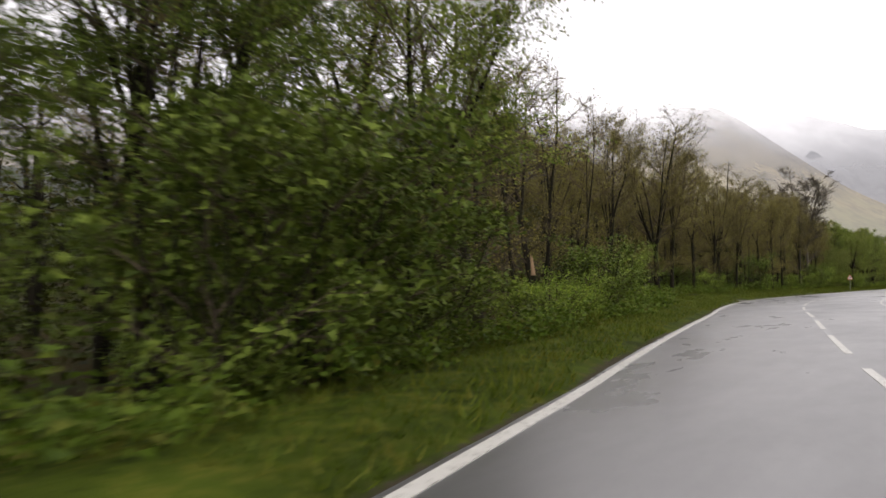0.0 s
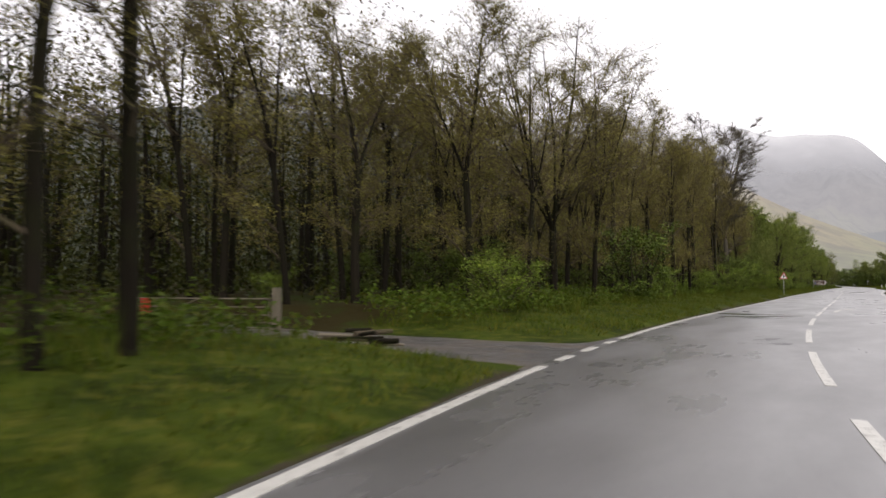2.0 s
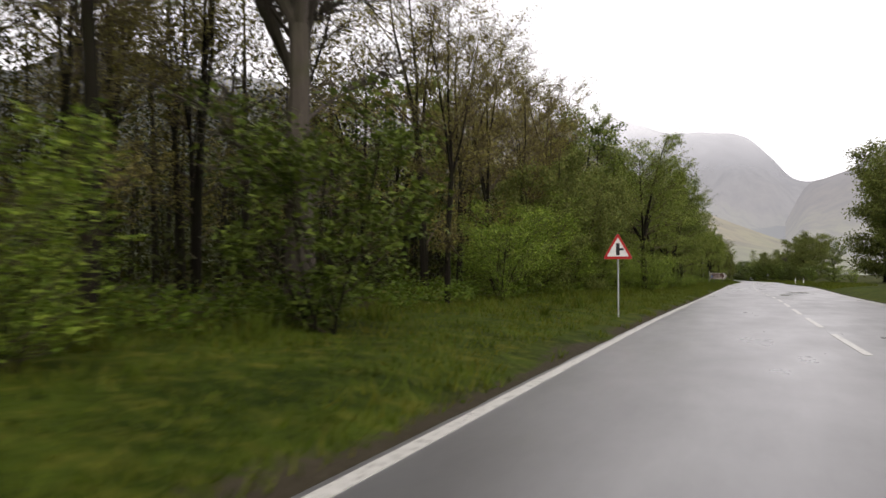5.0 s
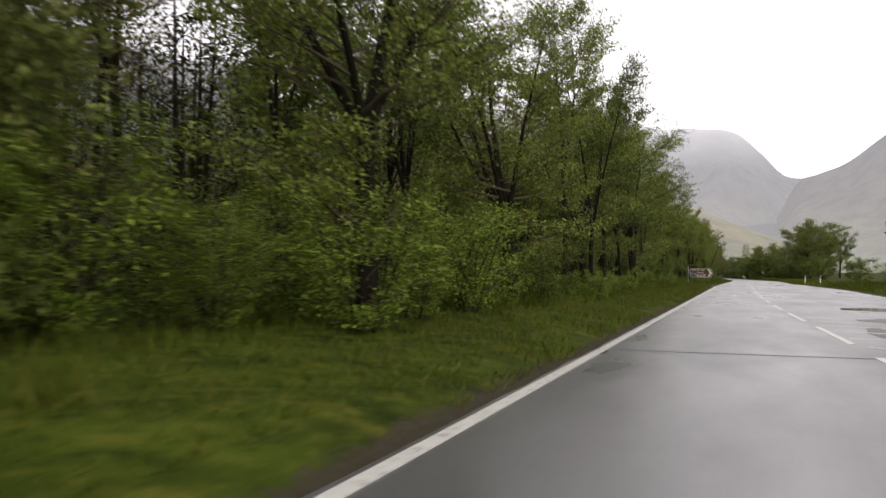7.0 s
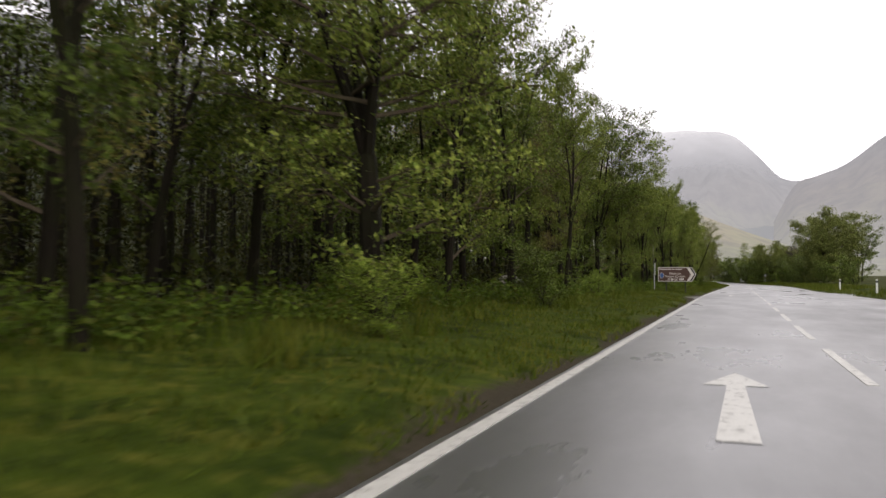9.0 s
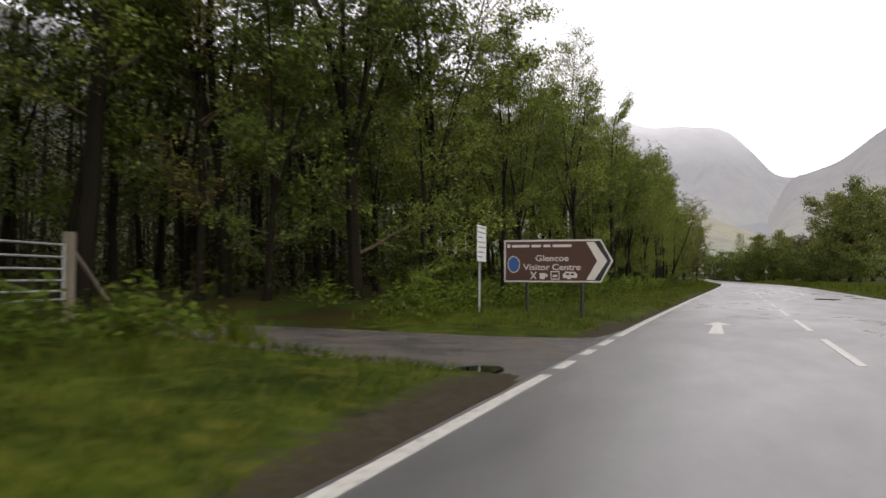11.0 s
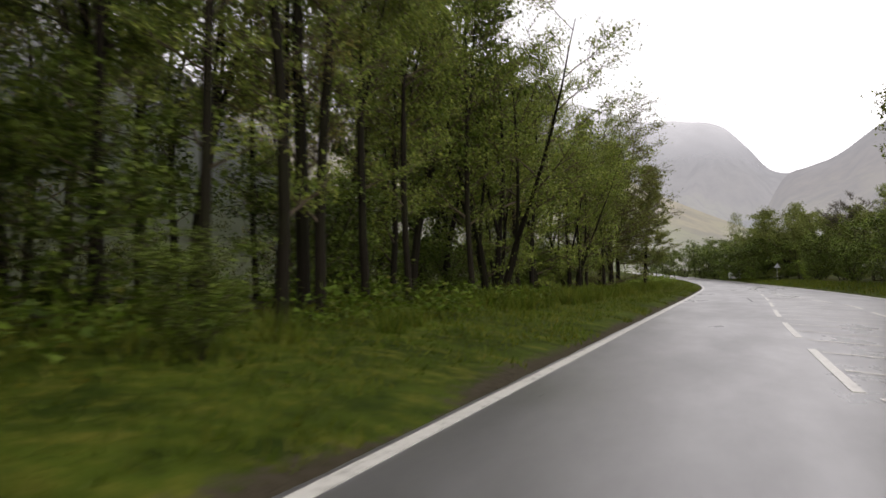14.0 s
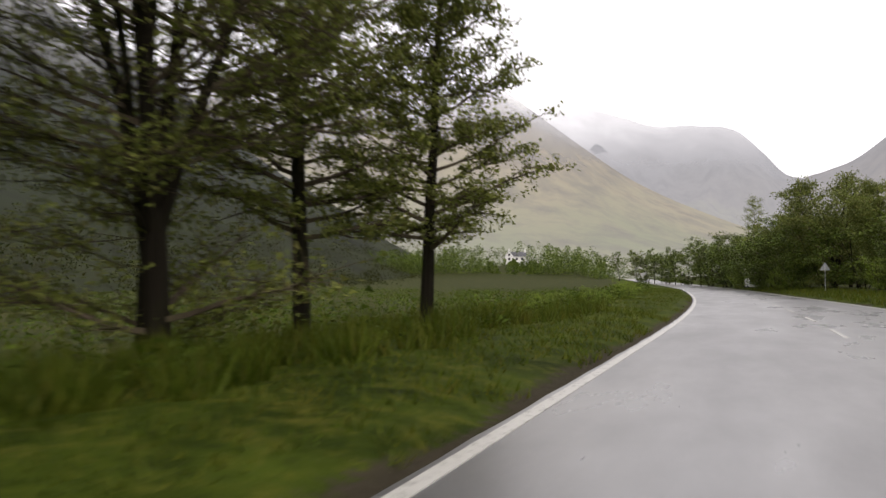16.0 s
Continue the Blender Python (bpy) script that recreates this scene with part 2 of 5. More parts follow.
LEAF_DUSK = mat_leaf("leaf_dusk", [(0.0418, 0.056, 0.0144), (0.0665, 0.084, 0.0208), (0.1092, 0.122, 0.0320), (0.0665, 0.064, 0.0216)], 0.3, gain=1.9)
# darkened leaf copy: the gloom inside the wood is put into its colour
LEAF_DEEP_SHADE = mat_leaf("leaf_deep_shade", [(0.016, 0.022, 0.0040), (0.030, 0.038, 0.0060), (0.046, 0.052, 0.0080), (0.034, 0.028, 0.0060)], 0.15, gain=0.9)
LEAF_HAZE = mat_leaf("leaf_haze", [(0.030, 0.024, 0.0055), (0.055, 0.044, 0.0090), (0.080, 0.066, 0.0120), (0.045, 0.046, 0.0070)], 0.2, gain=1)
LEAF_DARK = mat_leaf("leaf_dark", [(0.0266, 0.044, 0.0083), (0.0532, 0.082, 0.0135), (0.1140, 0.155, 0.0255), (0.0456, 0.056, 0.0120)], 0.17, gain=1.35)
LEAF_BRIGHT = mat_leaf("leaf_bright", [(0.038, 0.066, 0.008), (0.080, 0.128, 0.015), (0.145, 0.190, 0.026), (0.076, 0.096, 0.014)], 0.22, gain=2.0)
LEAF_PINE = mat_leaf("needle_olive", [(0.062, 0.078, 0.017), (0.100, 0.118, 0.025), (0.145, 0.162, 0.037), (0.085, 0.078, 0.025)], 0.32, gain=1.5)
GRASS = mat_leaf("grass_blade", [(0.025, 0.044, 0.0035), (0.046, 0.074, 0.0060), (0.075, 0.104, 0.0100), (0.100, 0.092, 0.0150)], 0.25, ((0.120, 0.116, 0.0170), (0.019, 0.030, 0.0030)), gain=1.25)
BRACKEN = mat_leaf("bracken", [(0.030, 0.054, 0.0055), (0.058, 0.096, 0.0090), (0.095, 0.140, 0.0170), (0.075, 0.070, 0.0130)], 0.28, ((0.072, 0.108, 0.018), (0.016, 0.026, 0.005)), gain=1.15)
GALV = plain("galvanised_steel", (0.42, 0.43, 0.43), 0.45, 0.6)
SIGN_BACK = plain("sign_back_grey", (0.24, 0.25, 0.25), 0.5, 0.3)
WHITE_SHEET = plain("sign_white", (0.72, 0.72, 0.70), 0.4)
RED_SHEET = plain("sign_red", (0.42, 0.014, 0.012), 0.5)
BLACK_SHEET = plain("sign_black", (0.012, 0.012, 0.013), 0.45)
BROWN_SHEET = plain("sign_brown", (0.052, 0.021, 0.011), 0.5)
BLUE_SHEET = plain("sign_blue", (0.02, 0.075, 0.22), 0.5)
PALE_SHEET = plain("sign_pale", (0.50, 0.47, 0.43), 0.5)
TIMBER = mat_bark("weathered_timber", (0.12, 0.10, 0.075), (0.30, 0.26, 0.20), (0.14, 0.15, 0.09))
STONE = mat_bark("mossy_stone", (0.16, 0.15, 0.135), (0.36, 0.34, 0.31), (0.10, 0.11, 0.05))
TORN = mat_bark("torn_wood", (0.22, 0.14, 0.08), (0.40, 0.28, 0.17), (0.28, 0.20, 0.12))
RENDER_WHITE = plain("white_render", (0.74, 0.73, 0.70), 0.8)
SLATE = plain("slate_roof", (0.09, 0.09, 0.10), 0.6)
GLASS_DARK = plain("dark_glass", (0.02, 0.022, 0.025), 0.08)
CAR_PAINT = plain("white_car_paint", (0.75, 0.75, 0.75), 0.2)
TYRE = plain("tyre_rubber", (0.02, 0.02, 0.02), 0.8)
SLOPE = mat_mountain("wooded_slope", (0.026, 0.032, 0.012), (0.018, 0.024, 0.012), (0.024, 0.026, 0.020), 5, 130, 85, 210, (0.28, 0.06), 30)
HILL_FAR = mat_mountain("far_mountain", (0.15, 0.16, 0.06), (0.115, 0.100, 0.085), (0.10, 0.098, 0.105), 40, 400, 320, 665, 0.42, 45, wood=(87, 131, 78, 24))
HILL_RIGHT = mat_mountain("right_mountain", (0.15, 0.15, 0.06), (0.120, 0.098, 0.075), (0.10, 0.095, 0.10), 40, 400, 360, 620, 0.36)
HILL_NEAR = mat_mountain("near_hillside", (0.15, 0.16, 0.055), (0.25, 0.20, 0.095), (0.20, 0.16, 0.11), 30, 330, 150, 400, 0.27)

# ---------------------------------------------------------------- the line of the road
LEFT = [(-160, 40.0), (-60, 13.2), (-30, 5.5), (0, -1.75), (4.4, -2.65), (7, -3.15), (12, -4.22), (20, -5.80), (28, -7.32), (34, -8.55), (43, -10.05),
        (49, -10.80), (56, -11.35), (63, -11.65), (75, -11.80), (97, -11.90), (120, -12.12), (145, -12.06), (180, -12.0), (210, -12.0), (236, -11.95),
        (250, -11.75), (265, -11.50), (280, -11.20), (300, -10.85), (325, -10.47), (345, -10.38), (365, -10.95), (390, -12.4), (417, -14.6),
        (440, -17.4), (480, -24), (520, -32), (600, -46), (700, -52), (800, -54)]
LANE = [(-160, 3.3), (20, 3.1), (50, 3.4), (80, 3.55), (120, 3.8), (150, 3.7), (166, 3.3), (240, 3.5), (270, 3.25), (300, 3.1), (316, 3.4), (345, 3.6), (420, 3.5), (800, 3.5)]
WIDE = [(-160, 6.8), (60, 7.1), (105, 7.5), (155, 8.1), (185, 9.2), (210, 10.0), (236, 9.6), (261, 8.9), (290, 9.0), (310, 8.9), (334, 8.3), (350, 7.7), (420, 7.3), (800, 7.3)]


def smooth(table):
    xs, ys = np.array([a for a, _ in table], float), np.array([b for _, b in table], float)
    d = np.gradient(ys, xs)

    def f(x):
        x = np.clip(x, xs[0], xs[-1])
        k = np.clip(np.searchsorted(xs, x, side="right") - 1, 0, len(xs) - 2)
        h = xs[k + 1] - xs[k]
        s = (x - xs[k]) / h
        return (2 * s**3 - 3 * s**2 + 1) * ys[k] + (s**3 - 2 * s**2 + s) * h * d[k] + (3 * s**2 - 2 * s**3) * ys[k + 1] + (s**3 - s**2) * h * d[k + 1]
    return f


left_at, lane_at, wide_at = smooth(LEFT), smooth(LANE), smooth(WIDE)


def road_z(y):
    """The road is level and climbs a little beyond the bend."""
    return 0.000055 * max(0.0, min(y, 560) - 375) ** 2


SIDE_ROAD = 247.0   # where the side road leaves on the other side
TRACKS = [(50.9, 2.3), (229.3, 2.9)]   # where field tracks leave the road: y, half width


def ground_z(s, y):
    """Height of the ground s metres to the right of the left edge line."""
    w = wide_at(y)
    d = -s if s < 0 else s - w
    if d < -0.1:
        return road_z(y) - 0.08
    d = max(0.0, d)
    z = np.interp(d, [0, 0.2, 0.45, 0.9, 2.0, 4.0, 8.0, 20, 60, 300, 4000], [-0.02, -0.012, 0.06, 0.13, 0.24, 0.36, 0.50, 0.7, 0.8, 2.0, 4.0])
    if s < 0 and y > 296:
        k = min(1.0, (y - 296) / 18)
        z = z * (1 - k) + k * np.interp(d, [0, 0.2, 0.45, 0.9, 2.0, 3.5, 6.0, 12, 30, 90, 300, 4000], [-0.02, -0.012, 0.06, 0.13, 0.20, 0.18, -0.10, -0.6, -0.9, -0.6, 1.5, 4.0])
    if s < 0 and y < 34:
        k = min(1.0, (34 - y) / 9)
        z = z * (1 - k) + k * np.interp(d, [0, 0.2, 0.45, 0.9, 2.0, 3.2, 4.6, 10, 20, 60, 300, 4000], [-0.02, -0.012, 0.05, 0.08, 0.05, -0.2, -0.6, -0.7, -0.4, 0.5, 2.0, 4.0])
    if s < -8 and y > 560:
        z += 8.0 * min(1.0, (-s - 8) / 12) * math.exp(-((left_at(y) + s + 112.5) / 55) ** 2 - ((y - 706) / 70) ** 2)
    if s > 0:
        z = np.interp(d, [0, 0.3, 0.8, 2.0, 5.0, 20, 300, 4000], [-0.04, -0.02, 0.12, 0.30, 0.5, 0.9, 2.0, 4.0])
    amp = np.interp(d, [0, 0.5, 3, 20, 200], [0, 0.03, 0.10, 0.22, 0.6])
    if s > 0 and d < 90:
        k = max(0.0, min(1.0, (6.5 - abs(y - SIDE_ROAD - 0.12 * d)) / 2.5))
        z, amp = z * (1 - k) - 0.10 * k, amp * (1 - k)
    x = left_at(y) + s
    z += amp * (noise.noise((x * 0.33, y * 0.33, 0)) + 0.6 * noise.noise((x * 1.1, y * 1.1, 3)))
    if s < 0:
        for ty, hw in TRACKS:
            k = max(0.0, min(1.0, (hw + 1.2 - abs(y - ty - 0.05 * d)) / 1.2)) * np.interp(d, [10, 14], [1, 0])
            z = z * (1 - k) + (-0.03 + 0.012 * d) * k
    return float(z) + road_z(y)


def place(s, y, sink=0.0):
    return Vector((float(left_at(y)) + s, y, ground_z(s, y) - sink))


# ---------------------------------------------------------------- mesh helpers
def mesh_of(name, verts, faces, material):
    me = bpy.data.meshes.new(name)
    me.from_pydata(verts, [], faces)
    me.materials.append(material)
    me.update()
    return me


def part(name, bm, material, parent=None, label=""):
    me = bpy.data.meshes.new(name)
    bmesh.ops.recalc_face_normals(bm, faces=bm.faces)
    bm.to_mesh(me)
    bm.free()
    me.materials.append(material)
    ob = new(name, me)
    ob.parent = parent
    return tagged(ob, label)


def box(bm, x0, y0, z0, x1, y1, z1, bev=0.0):
    r = bmesh.ops.create_cube(bm, size=1)
    bmesh.ops.scale(bm, vec=(x1 - x0, y1 - y0, z1 - z0), verts=r["verts"])
    bmesh.ops.translate(bm, vec=((x0 + x1) / 2, (y0 + y1) / 2, (z0 + z1) / 2), verts=r["verts"])
    if bev:
        es = list({e for v in r["verts"] for e in v.link_edges})
        bmesh.ops.bevel(bm, geom=es, offset=bev, segments=2, affect="EDGES")
    return bm


def rod(bm, a, b, r, n=10, r2=None):
    a, b = Vector(a), Vector(b)
    v = b - a
    m = Matrix.Translation((a + b) / 2) @ v.to_track_quat("Z", "Y").to_matrix().to_4x4()
    bmesh.ops.create_cone(bm, cap_ends=True, segments=n, radius1=r, radius2=r if r2 is None else r2, depth=v.length, matrix=m)
    return bm


def plate(bm, outline, y0, y1):
    """A flat plate: an outline in x, z, between the depths y0 and y1."""
    vs = [bm.verts.new((x, y0, z)) for x, z in outline]
    f = bm.faces.new(vs)
    r = bmesh.ops.extrude_face_region(bm, geom=[f])
    bmesh.ops.translate(bm, vec=(0, y1 - y0, 0), verts=[v for v in r["geom"] if isinstance(v, bmesh.types.BMVert)])
    return bm


def lettering(text, size, material, parent, x, y, z, name="lettering", label="", width=None):
    cu = bpy.data.curves.new(name, "FONT")
    cu.body, cu.size, cu.extrude, cu.align_x, cu.offset = text, size, 0.001, "CENTER", 0.0025
    tmp = bpy.data.objects.new(name, cu)
    me = bpy.data.meshes.new_from_object(tmp)
    bpy.data.objects.remove(tmp)
    me.materials.clear()
    me.materials.append(material)
    xs = [v.co.x for v in me.vertices]
    k = width / (max(xs) - min(xs)) if width else 1.0
    me.transform(Matrix.Translation((x, y, z)) @ Matrix.Rotation(radians(90), 4, "X") @ Matrix.Diagonal((k, 1, 1, 1)))
    ob = new(name, me)
    ob.parent = parent
    return tagged(ob, label)


def empty(name, m, label, category, group="", kind=""):
    ob = new(name)
    ob.empty_display_size = 0.2
    ob.matrix_world = m
    return tagged(ob, label, category, group, kind)


# ---------------------------------------------------------------- ground, road, markings
def build_ground():
    ss = [-4000, -2200, -1200, -650, -350, -200, -120, -80, -60, -48, -40, -33, -27, -22, -18.5, -16, -14, -12.3, -10.8, -9.4, -8.2, -7.2, -6.3, -5.5, -4.8, -4.2,
          -3.6, -3.1, -2.6, -2.1, -1.7, -1.3, -1.0, -0.75, -0.55, -0.38, -0.24, -0.14]
    rs = [0.15, 0.35, 0.6, 1.0, 1.6, 2.4, 3.5, 5, 7, 10, 14, 20, 30, 50, 90, 160, 300, 700, 1500, 4000]
    ys = [-4000, -1500, -600, -300, -160, -110, -70, -40, -25] + list(np.arange(-15, 385, 1.6)) + list(np.arange(386, 560, 6.0)) + list(np.arange(580, 800, 20.0)) + [820, 900, 1200, 1800, 2600, 4200]
    verts, zone = [], []
    for y in ys:
        w = float(wide_at(y))
        for s in ss + [0.25, w * 0.5, w - 0.25] + [w + r for r in rs]:
            verts.append((float(left_at(y)) + s, float(y), ground_z(s, y)))
            d = -s if s < 0 else s - w
            k = float(np.interp(y, [0, 62, 75, 400], [0.45, 0.45, 0.8, 0.75]))
            k *= 1 + 0.9 * noise.noise((y * 0.35, 11, 0))
            soil = float(np.interp(d, [0, 0.26 * k, 0.48 * k, 0.8 * k], [1, 0.9, 0.45, 0.0]))
            if s < 0 and 216 < y < 239:
                soil = max(soil, float(np.interp(d, [0.35, 1.0], [1, 0])) * float(np.interp(y, [219, 223, 235, 238], [0, 1, 1, 0])))
            lit = float(np.interp(d, [4.0, 7.0, 60, 90], [0, 1, 1, 0])) if s < 0 and -60 < y < 296 else 0.0
            moor = 1.0 if (y > 300 and d > 5) or d > 60 else (0.6 if s > 0 and d > 3 else 0.0)
            zone.append((soil, lit, moor, 1.0))
    n = len(ss) + 3 + len(rs)
    faces = [(r * n + c, r * n + c + 1, (r + 1) * n + c + 1, (r + 1) * n + c) for r in range(len(ys) - 1) for c in range(n - 1)]
    me = mesh_of("ground", verts, faces, GROUND)
    at = me.color_attributes.new("zone", "FLOAT_COLOR", "POINT")
    at.data.foreach_set("color", np.array(zone, np.float32).ravel())
    me.polygons.foreach_set("use_smooth", [True] * len(me.polygons))
    tagged(new("ground", me), "uneven grass verge and leaf-strewn woodland floor", "ground", kind="structure")


def strip(name, y0, y1, a, b, z, material, step=1.5, thick=0.0):
    """A ribbon that follows the road, from offset a(y) to b(y)."""
    k = max(1, int(round((y1 - y0) / step)))
    verts, faces = [], []
    for i in range(k + 1):
        y = y0 + (y1 - y0) * i / k
        x = float(left_at(y))
        lo, hi = a(y), b(y)
        verts += [(x + lo, y, road_z(y) + z), (x + hi, y, road_z(y) + z), (x + lo, y, road_z(y) + z - thick), (x + hi, y, road_z(y) + z - thick)]
    for i in range(k):
        p, q = 4 * i, 4 * i + 4
        faces.append((p, p + 1, q + 1, q))
        if thick:
            faces += [(p + 2, p, q, q + 2), (p + 1, p + 3, q + 3, q + 1)]
    if thick:
        faces += [(2, 3, 1, 0), (4 * k, 4 * k + 1, 4 * k + 3, 4 * k + 2)]
    return mesh_of(name, verts, faces, material)


def build_road():
    road = tagged(new("road", strip("road", -160, 780, lambda y: -0.125 + 0.03 * noise.noise((y * 0.9, 2.0, 0)), lambda y: float(wide_at(y)) + 0.2, 0.0, ASPHALT, 0.75, 0.12)),
                  "rain-wet grey asphalt two-lane road", "road", kind="structure")
    gaps = [(48.7, 49.5), (50.3, 51.2), (52.1, 53.0), (53.7, 54.4), (226.3, 227.0), (227.9, 228.8), (229.6, 230.4), (231.6, 232.5)]
    y, spans = -120.0, []
    for a, b in gaps:
        spans.append((y, a))
        y = b
    spans.append((y, 700.0))
    for a, b in spans:
        ob = new("edge_line", strip("edge_line", a, b, lambda y: -0.065, lambda y: 0.065, 0.007, PAINT, 1.5, 0.007))
        ob.parent = road
    ob = new("edge_line", strip("edge_line", -120, 700, lambda y: float(wide_at(y)) - 0.12, lambda y: float(wide_at(y)) + 0.0, 0.007, PAINT, 1.5, 0.007))
    ob.parent = road
    ends = [46.0 + 6.9 * k for k in range(-18, 9)] + [109 + 6.9 * k for k in range(0, 24)] + [298.6 - 7.0 * k for k in range(3, 0, -1)] + [298.6, 306.0, 313.4, 320.8, 328.2]
    for e in ends:
        m = lambda y: float(lane_at(y))
        ob = new("centre_dash", strip("centre_dash", e - 4.6, e, lambda y: m(y) - 0.06, lambda y: m(y) + 0.06, 0.007, PAINT, 1.2, 0.007))
        ob.parent = road
    for k in range(14):
        e = 336 + 7 * k
        ob = new("centre_dash", strip("centre_dash", e, e + 3, lambda y: float(lane_at(y)) - 0.05, lambda y: float(lane_at(y)) + 0.05, 0.007, PAINT, 1.2, 0.007))
        ob.parent = road
    # the hatched island between the lanes
    isl = lambda y: float(lane_at(y)) + float(np.interp(y, [255, 272, 310, 334], [0.3, 2.7, 2.7, 0.3]))
    for k in range(12):
        e = 258 + 6.2 * k
        ob = new("island_dash", strip("island_dash", e, e + 4, lambda y: isl(y) - 0.06, lambda y: isl(y) + 0.06, 0.007, PAINT, 1.2, 0.007))
        ob.parent = road
    for k in range(28):
        y = 263.6 + 2.3 * k
        a, b = float(lane_at(y)) + 0.14, isl(y) - 0.12
        if b - a < 0.4:
            continue
        x = float(left_at(y))
        dy = (b - a) * 0.9
        v = [(x + a, y + dy, 0.006), (x + b, y, 0.006), (x + b, y + 0.16, 0.006), (x + a, y + dy + 0.16, 0.006)]
        ob = new("hatch_bar", mesh_of("hatch_bar", v, [(0, 1, 2, 3)], PAINT))
        ob.parent = road
    # hatching where the lanes part
    for k in range(13):
        y = 137.6 + 1.95 * k
        a, b = float(lane_at(y)) + 0.14, float(lane_at(y)) + float(np.interp(y, [137, 146, 158, 163], [0.5, 1.7, 1.7, 1.0]))
        x = float(left_at(y))
        dy = (b - a) * 0.5
        v = [(x + a, y + dy, 0.006), (x + b, y, 0.006), (x + b, y + 0.17, 0.006), (x + a, y + dy + 0.17, 0.006)]
        ob = new("hatch_bar", mesh_of("hatch_bar", v, [(0, 1, 2, 3)], PAINT))
        ob.parent = road
    # tarred joints across and along the lanes
    for y0, a, b in ((150.2, 0.25, 3.9), (319.3, 2.3, 6.2)):
        x = float(left_at(y0))
        v = [(x + a + (b - a) * q / 8, y0 + 0.05 * noise.noise((q, y0, 1)) + e, 0.004) for e in (0.0, 0.07) for q in range(9)]
        ob = new("tar_joint", mesh_of("tar_joint", v, [(q, q + 1, q + 10, q + 9) for q in range(8)], TAR))
        ob.parent = road
    ob = new("tar_joint", strip("tar_joint", 313.5, 319.3, lambda y: 2.62 - 0.02 * (y - 316), lambda y: 2.68 - 0.02 * (y - 316) + 0.03 * noise.noise((y, 3, 0)), 0.004, TAR, 0.5))
    ob.parent = road
    # lane arrows
    for ax, ay in ((-10.27, 233.9), (-10.2, 183.6)):
        o = [(-0.15, 0), (0.15, 0), (0.09, 3.05), (0.33, 3.05), (0, 4.25), (-0.33, 3.05), (-0.09, 3.05)]
        ob = new("lane_arrow", mesh_of("lane_arrow", [(ax + x, ay + y, 0.006) for x, y in o], [(0, 1, 2, 6), (6, 2, 3, 4, 5)], PAINT))
        ob.parent = road
    o = [(-8.16, 72.6), (-8.00, 72.6), (-8.02, 74.6), (-8.16, 76.0), (-8.42, 77.0), (-8.30, 77.5), (-8.86, 77.4), (-8.60, 76.2), (-8.52, 76.7), (-8.30, 75.8), (-8.18, 74.5)]
    ob = new("lane_arrow", mesh_of("lane_arrow", [(2 * -8.1 - x + 0.35, y + 0.6, 0.006) for x, y in o], [(0, 10, 2, 1), (10, 9, 3, 2), (9, 8, 4, 3), (8, 7, 6, 5, 4)], PAINT))
    ob.parent = road
    return road


def blob(name, x, y, rx, ry, z, material, seed, label, category, group=""):
    rng = random.Random(seed)
    pts = []
    for k in range(28):
        a = 2 * math.pi * k / 28
        r = 1 + 0.28 * noise.noise((math.cos(a) * 1.4 + seed, math.sin(a) * 1.4, 0.3)) + rng.uniform(-0.05, 0.05)
        pts.append((x + rx * r * math.cos(a), y + ry * r * math.sin(a), z))
    ob = new(name, mesh_of(name, pts + [(x, y, z)], [(k, (k + 1) % 28, 28) for k in range(28)], material))
    return tagged(ob, label, category, group)


def build_tracks():
    for i, (ty, hw) in enumerate(TRACKS):
        verts, faces = [], []
        ds = [0.0, 0.2, 0.5, 1, 2, 3, 4.5, 6, 8, 10, 12, 14]
        for d in ds:
            flare = hw + max(0.0, 2.2 - d) * 0.9 + 0.25 * noise.noise((d * 1.3, ty, 5))
            for j in range(9):
                y = ty + 0.05 * d + flare * (j / 4 - 1)
                verts.append((float(left_at(y)) - 0.10 - d, y, -0.012 + 0.013 * d + 0.02 * noise.noise((d, y, 7)) * min(1, d)))
        for r in range(len(ds) - 1):
            for c in range(8):
                faces.append((r * 9 + c, r * 9 + c + 1, (r + 1) * 9 + c + 1, (r + 1) * 9 + c))
        me = mesh_of("pavement", verts, faces, TRACK)
        tagged(new("pavement", me), "wet dark tarmac and gravel mouth of a field track", "track", kind="structure")


def build_side_road():
    verts, faces = [], []
    ds = [-0.15, 0.6, 1.5, 3, 5, 8, 14, 24, 40, 60, 80]
    for d in ds:
        half = 3.0 + 2.8 * max(0.0, 1 - max(0, d) / 5) ** 2
        for j in range(7):
            y = SIDE_ROAD + 0.12 * max(0, d) + half * (j / 3 - 1)
            verts.append((float(left_at(y)) + float(wide_at(y)) + 0.2 + d, y, -0.006 - 0.02 * min(1.0, max(0, d) / 5)))
    for r in range(len(ds) - 1):
        for c in range(6):
            faces.append((r * 7 + c, (r + 1) * 7 + c, (r + 1) * 7 + c + 1, r * 7 + c + 1))
    tagged(new("road", mesh_of("road", verts, faces, ASPHALT)), "wet asphalt mouth of a side road", "road", kind="structure")


build_ground()
build_side_road()
road = build_road()
build_tracks()


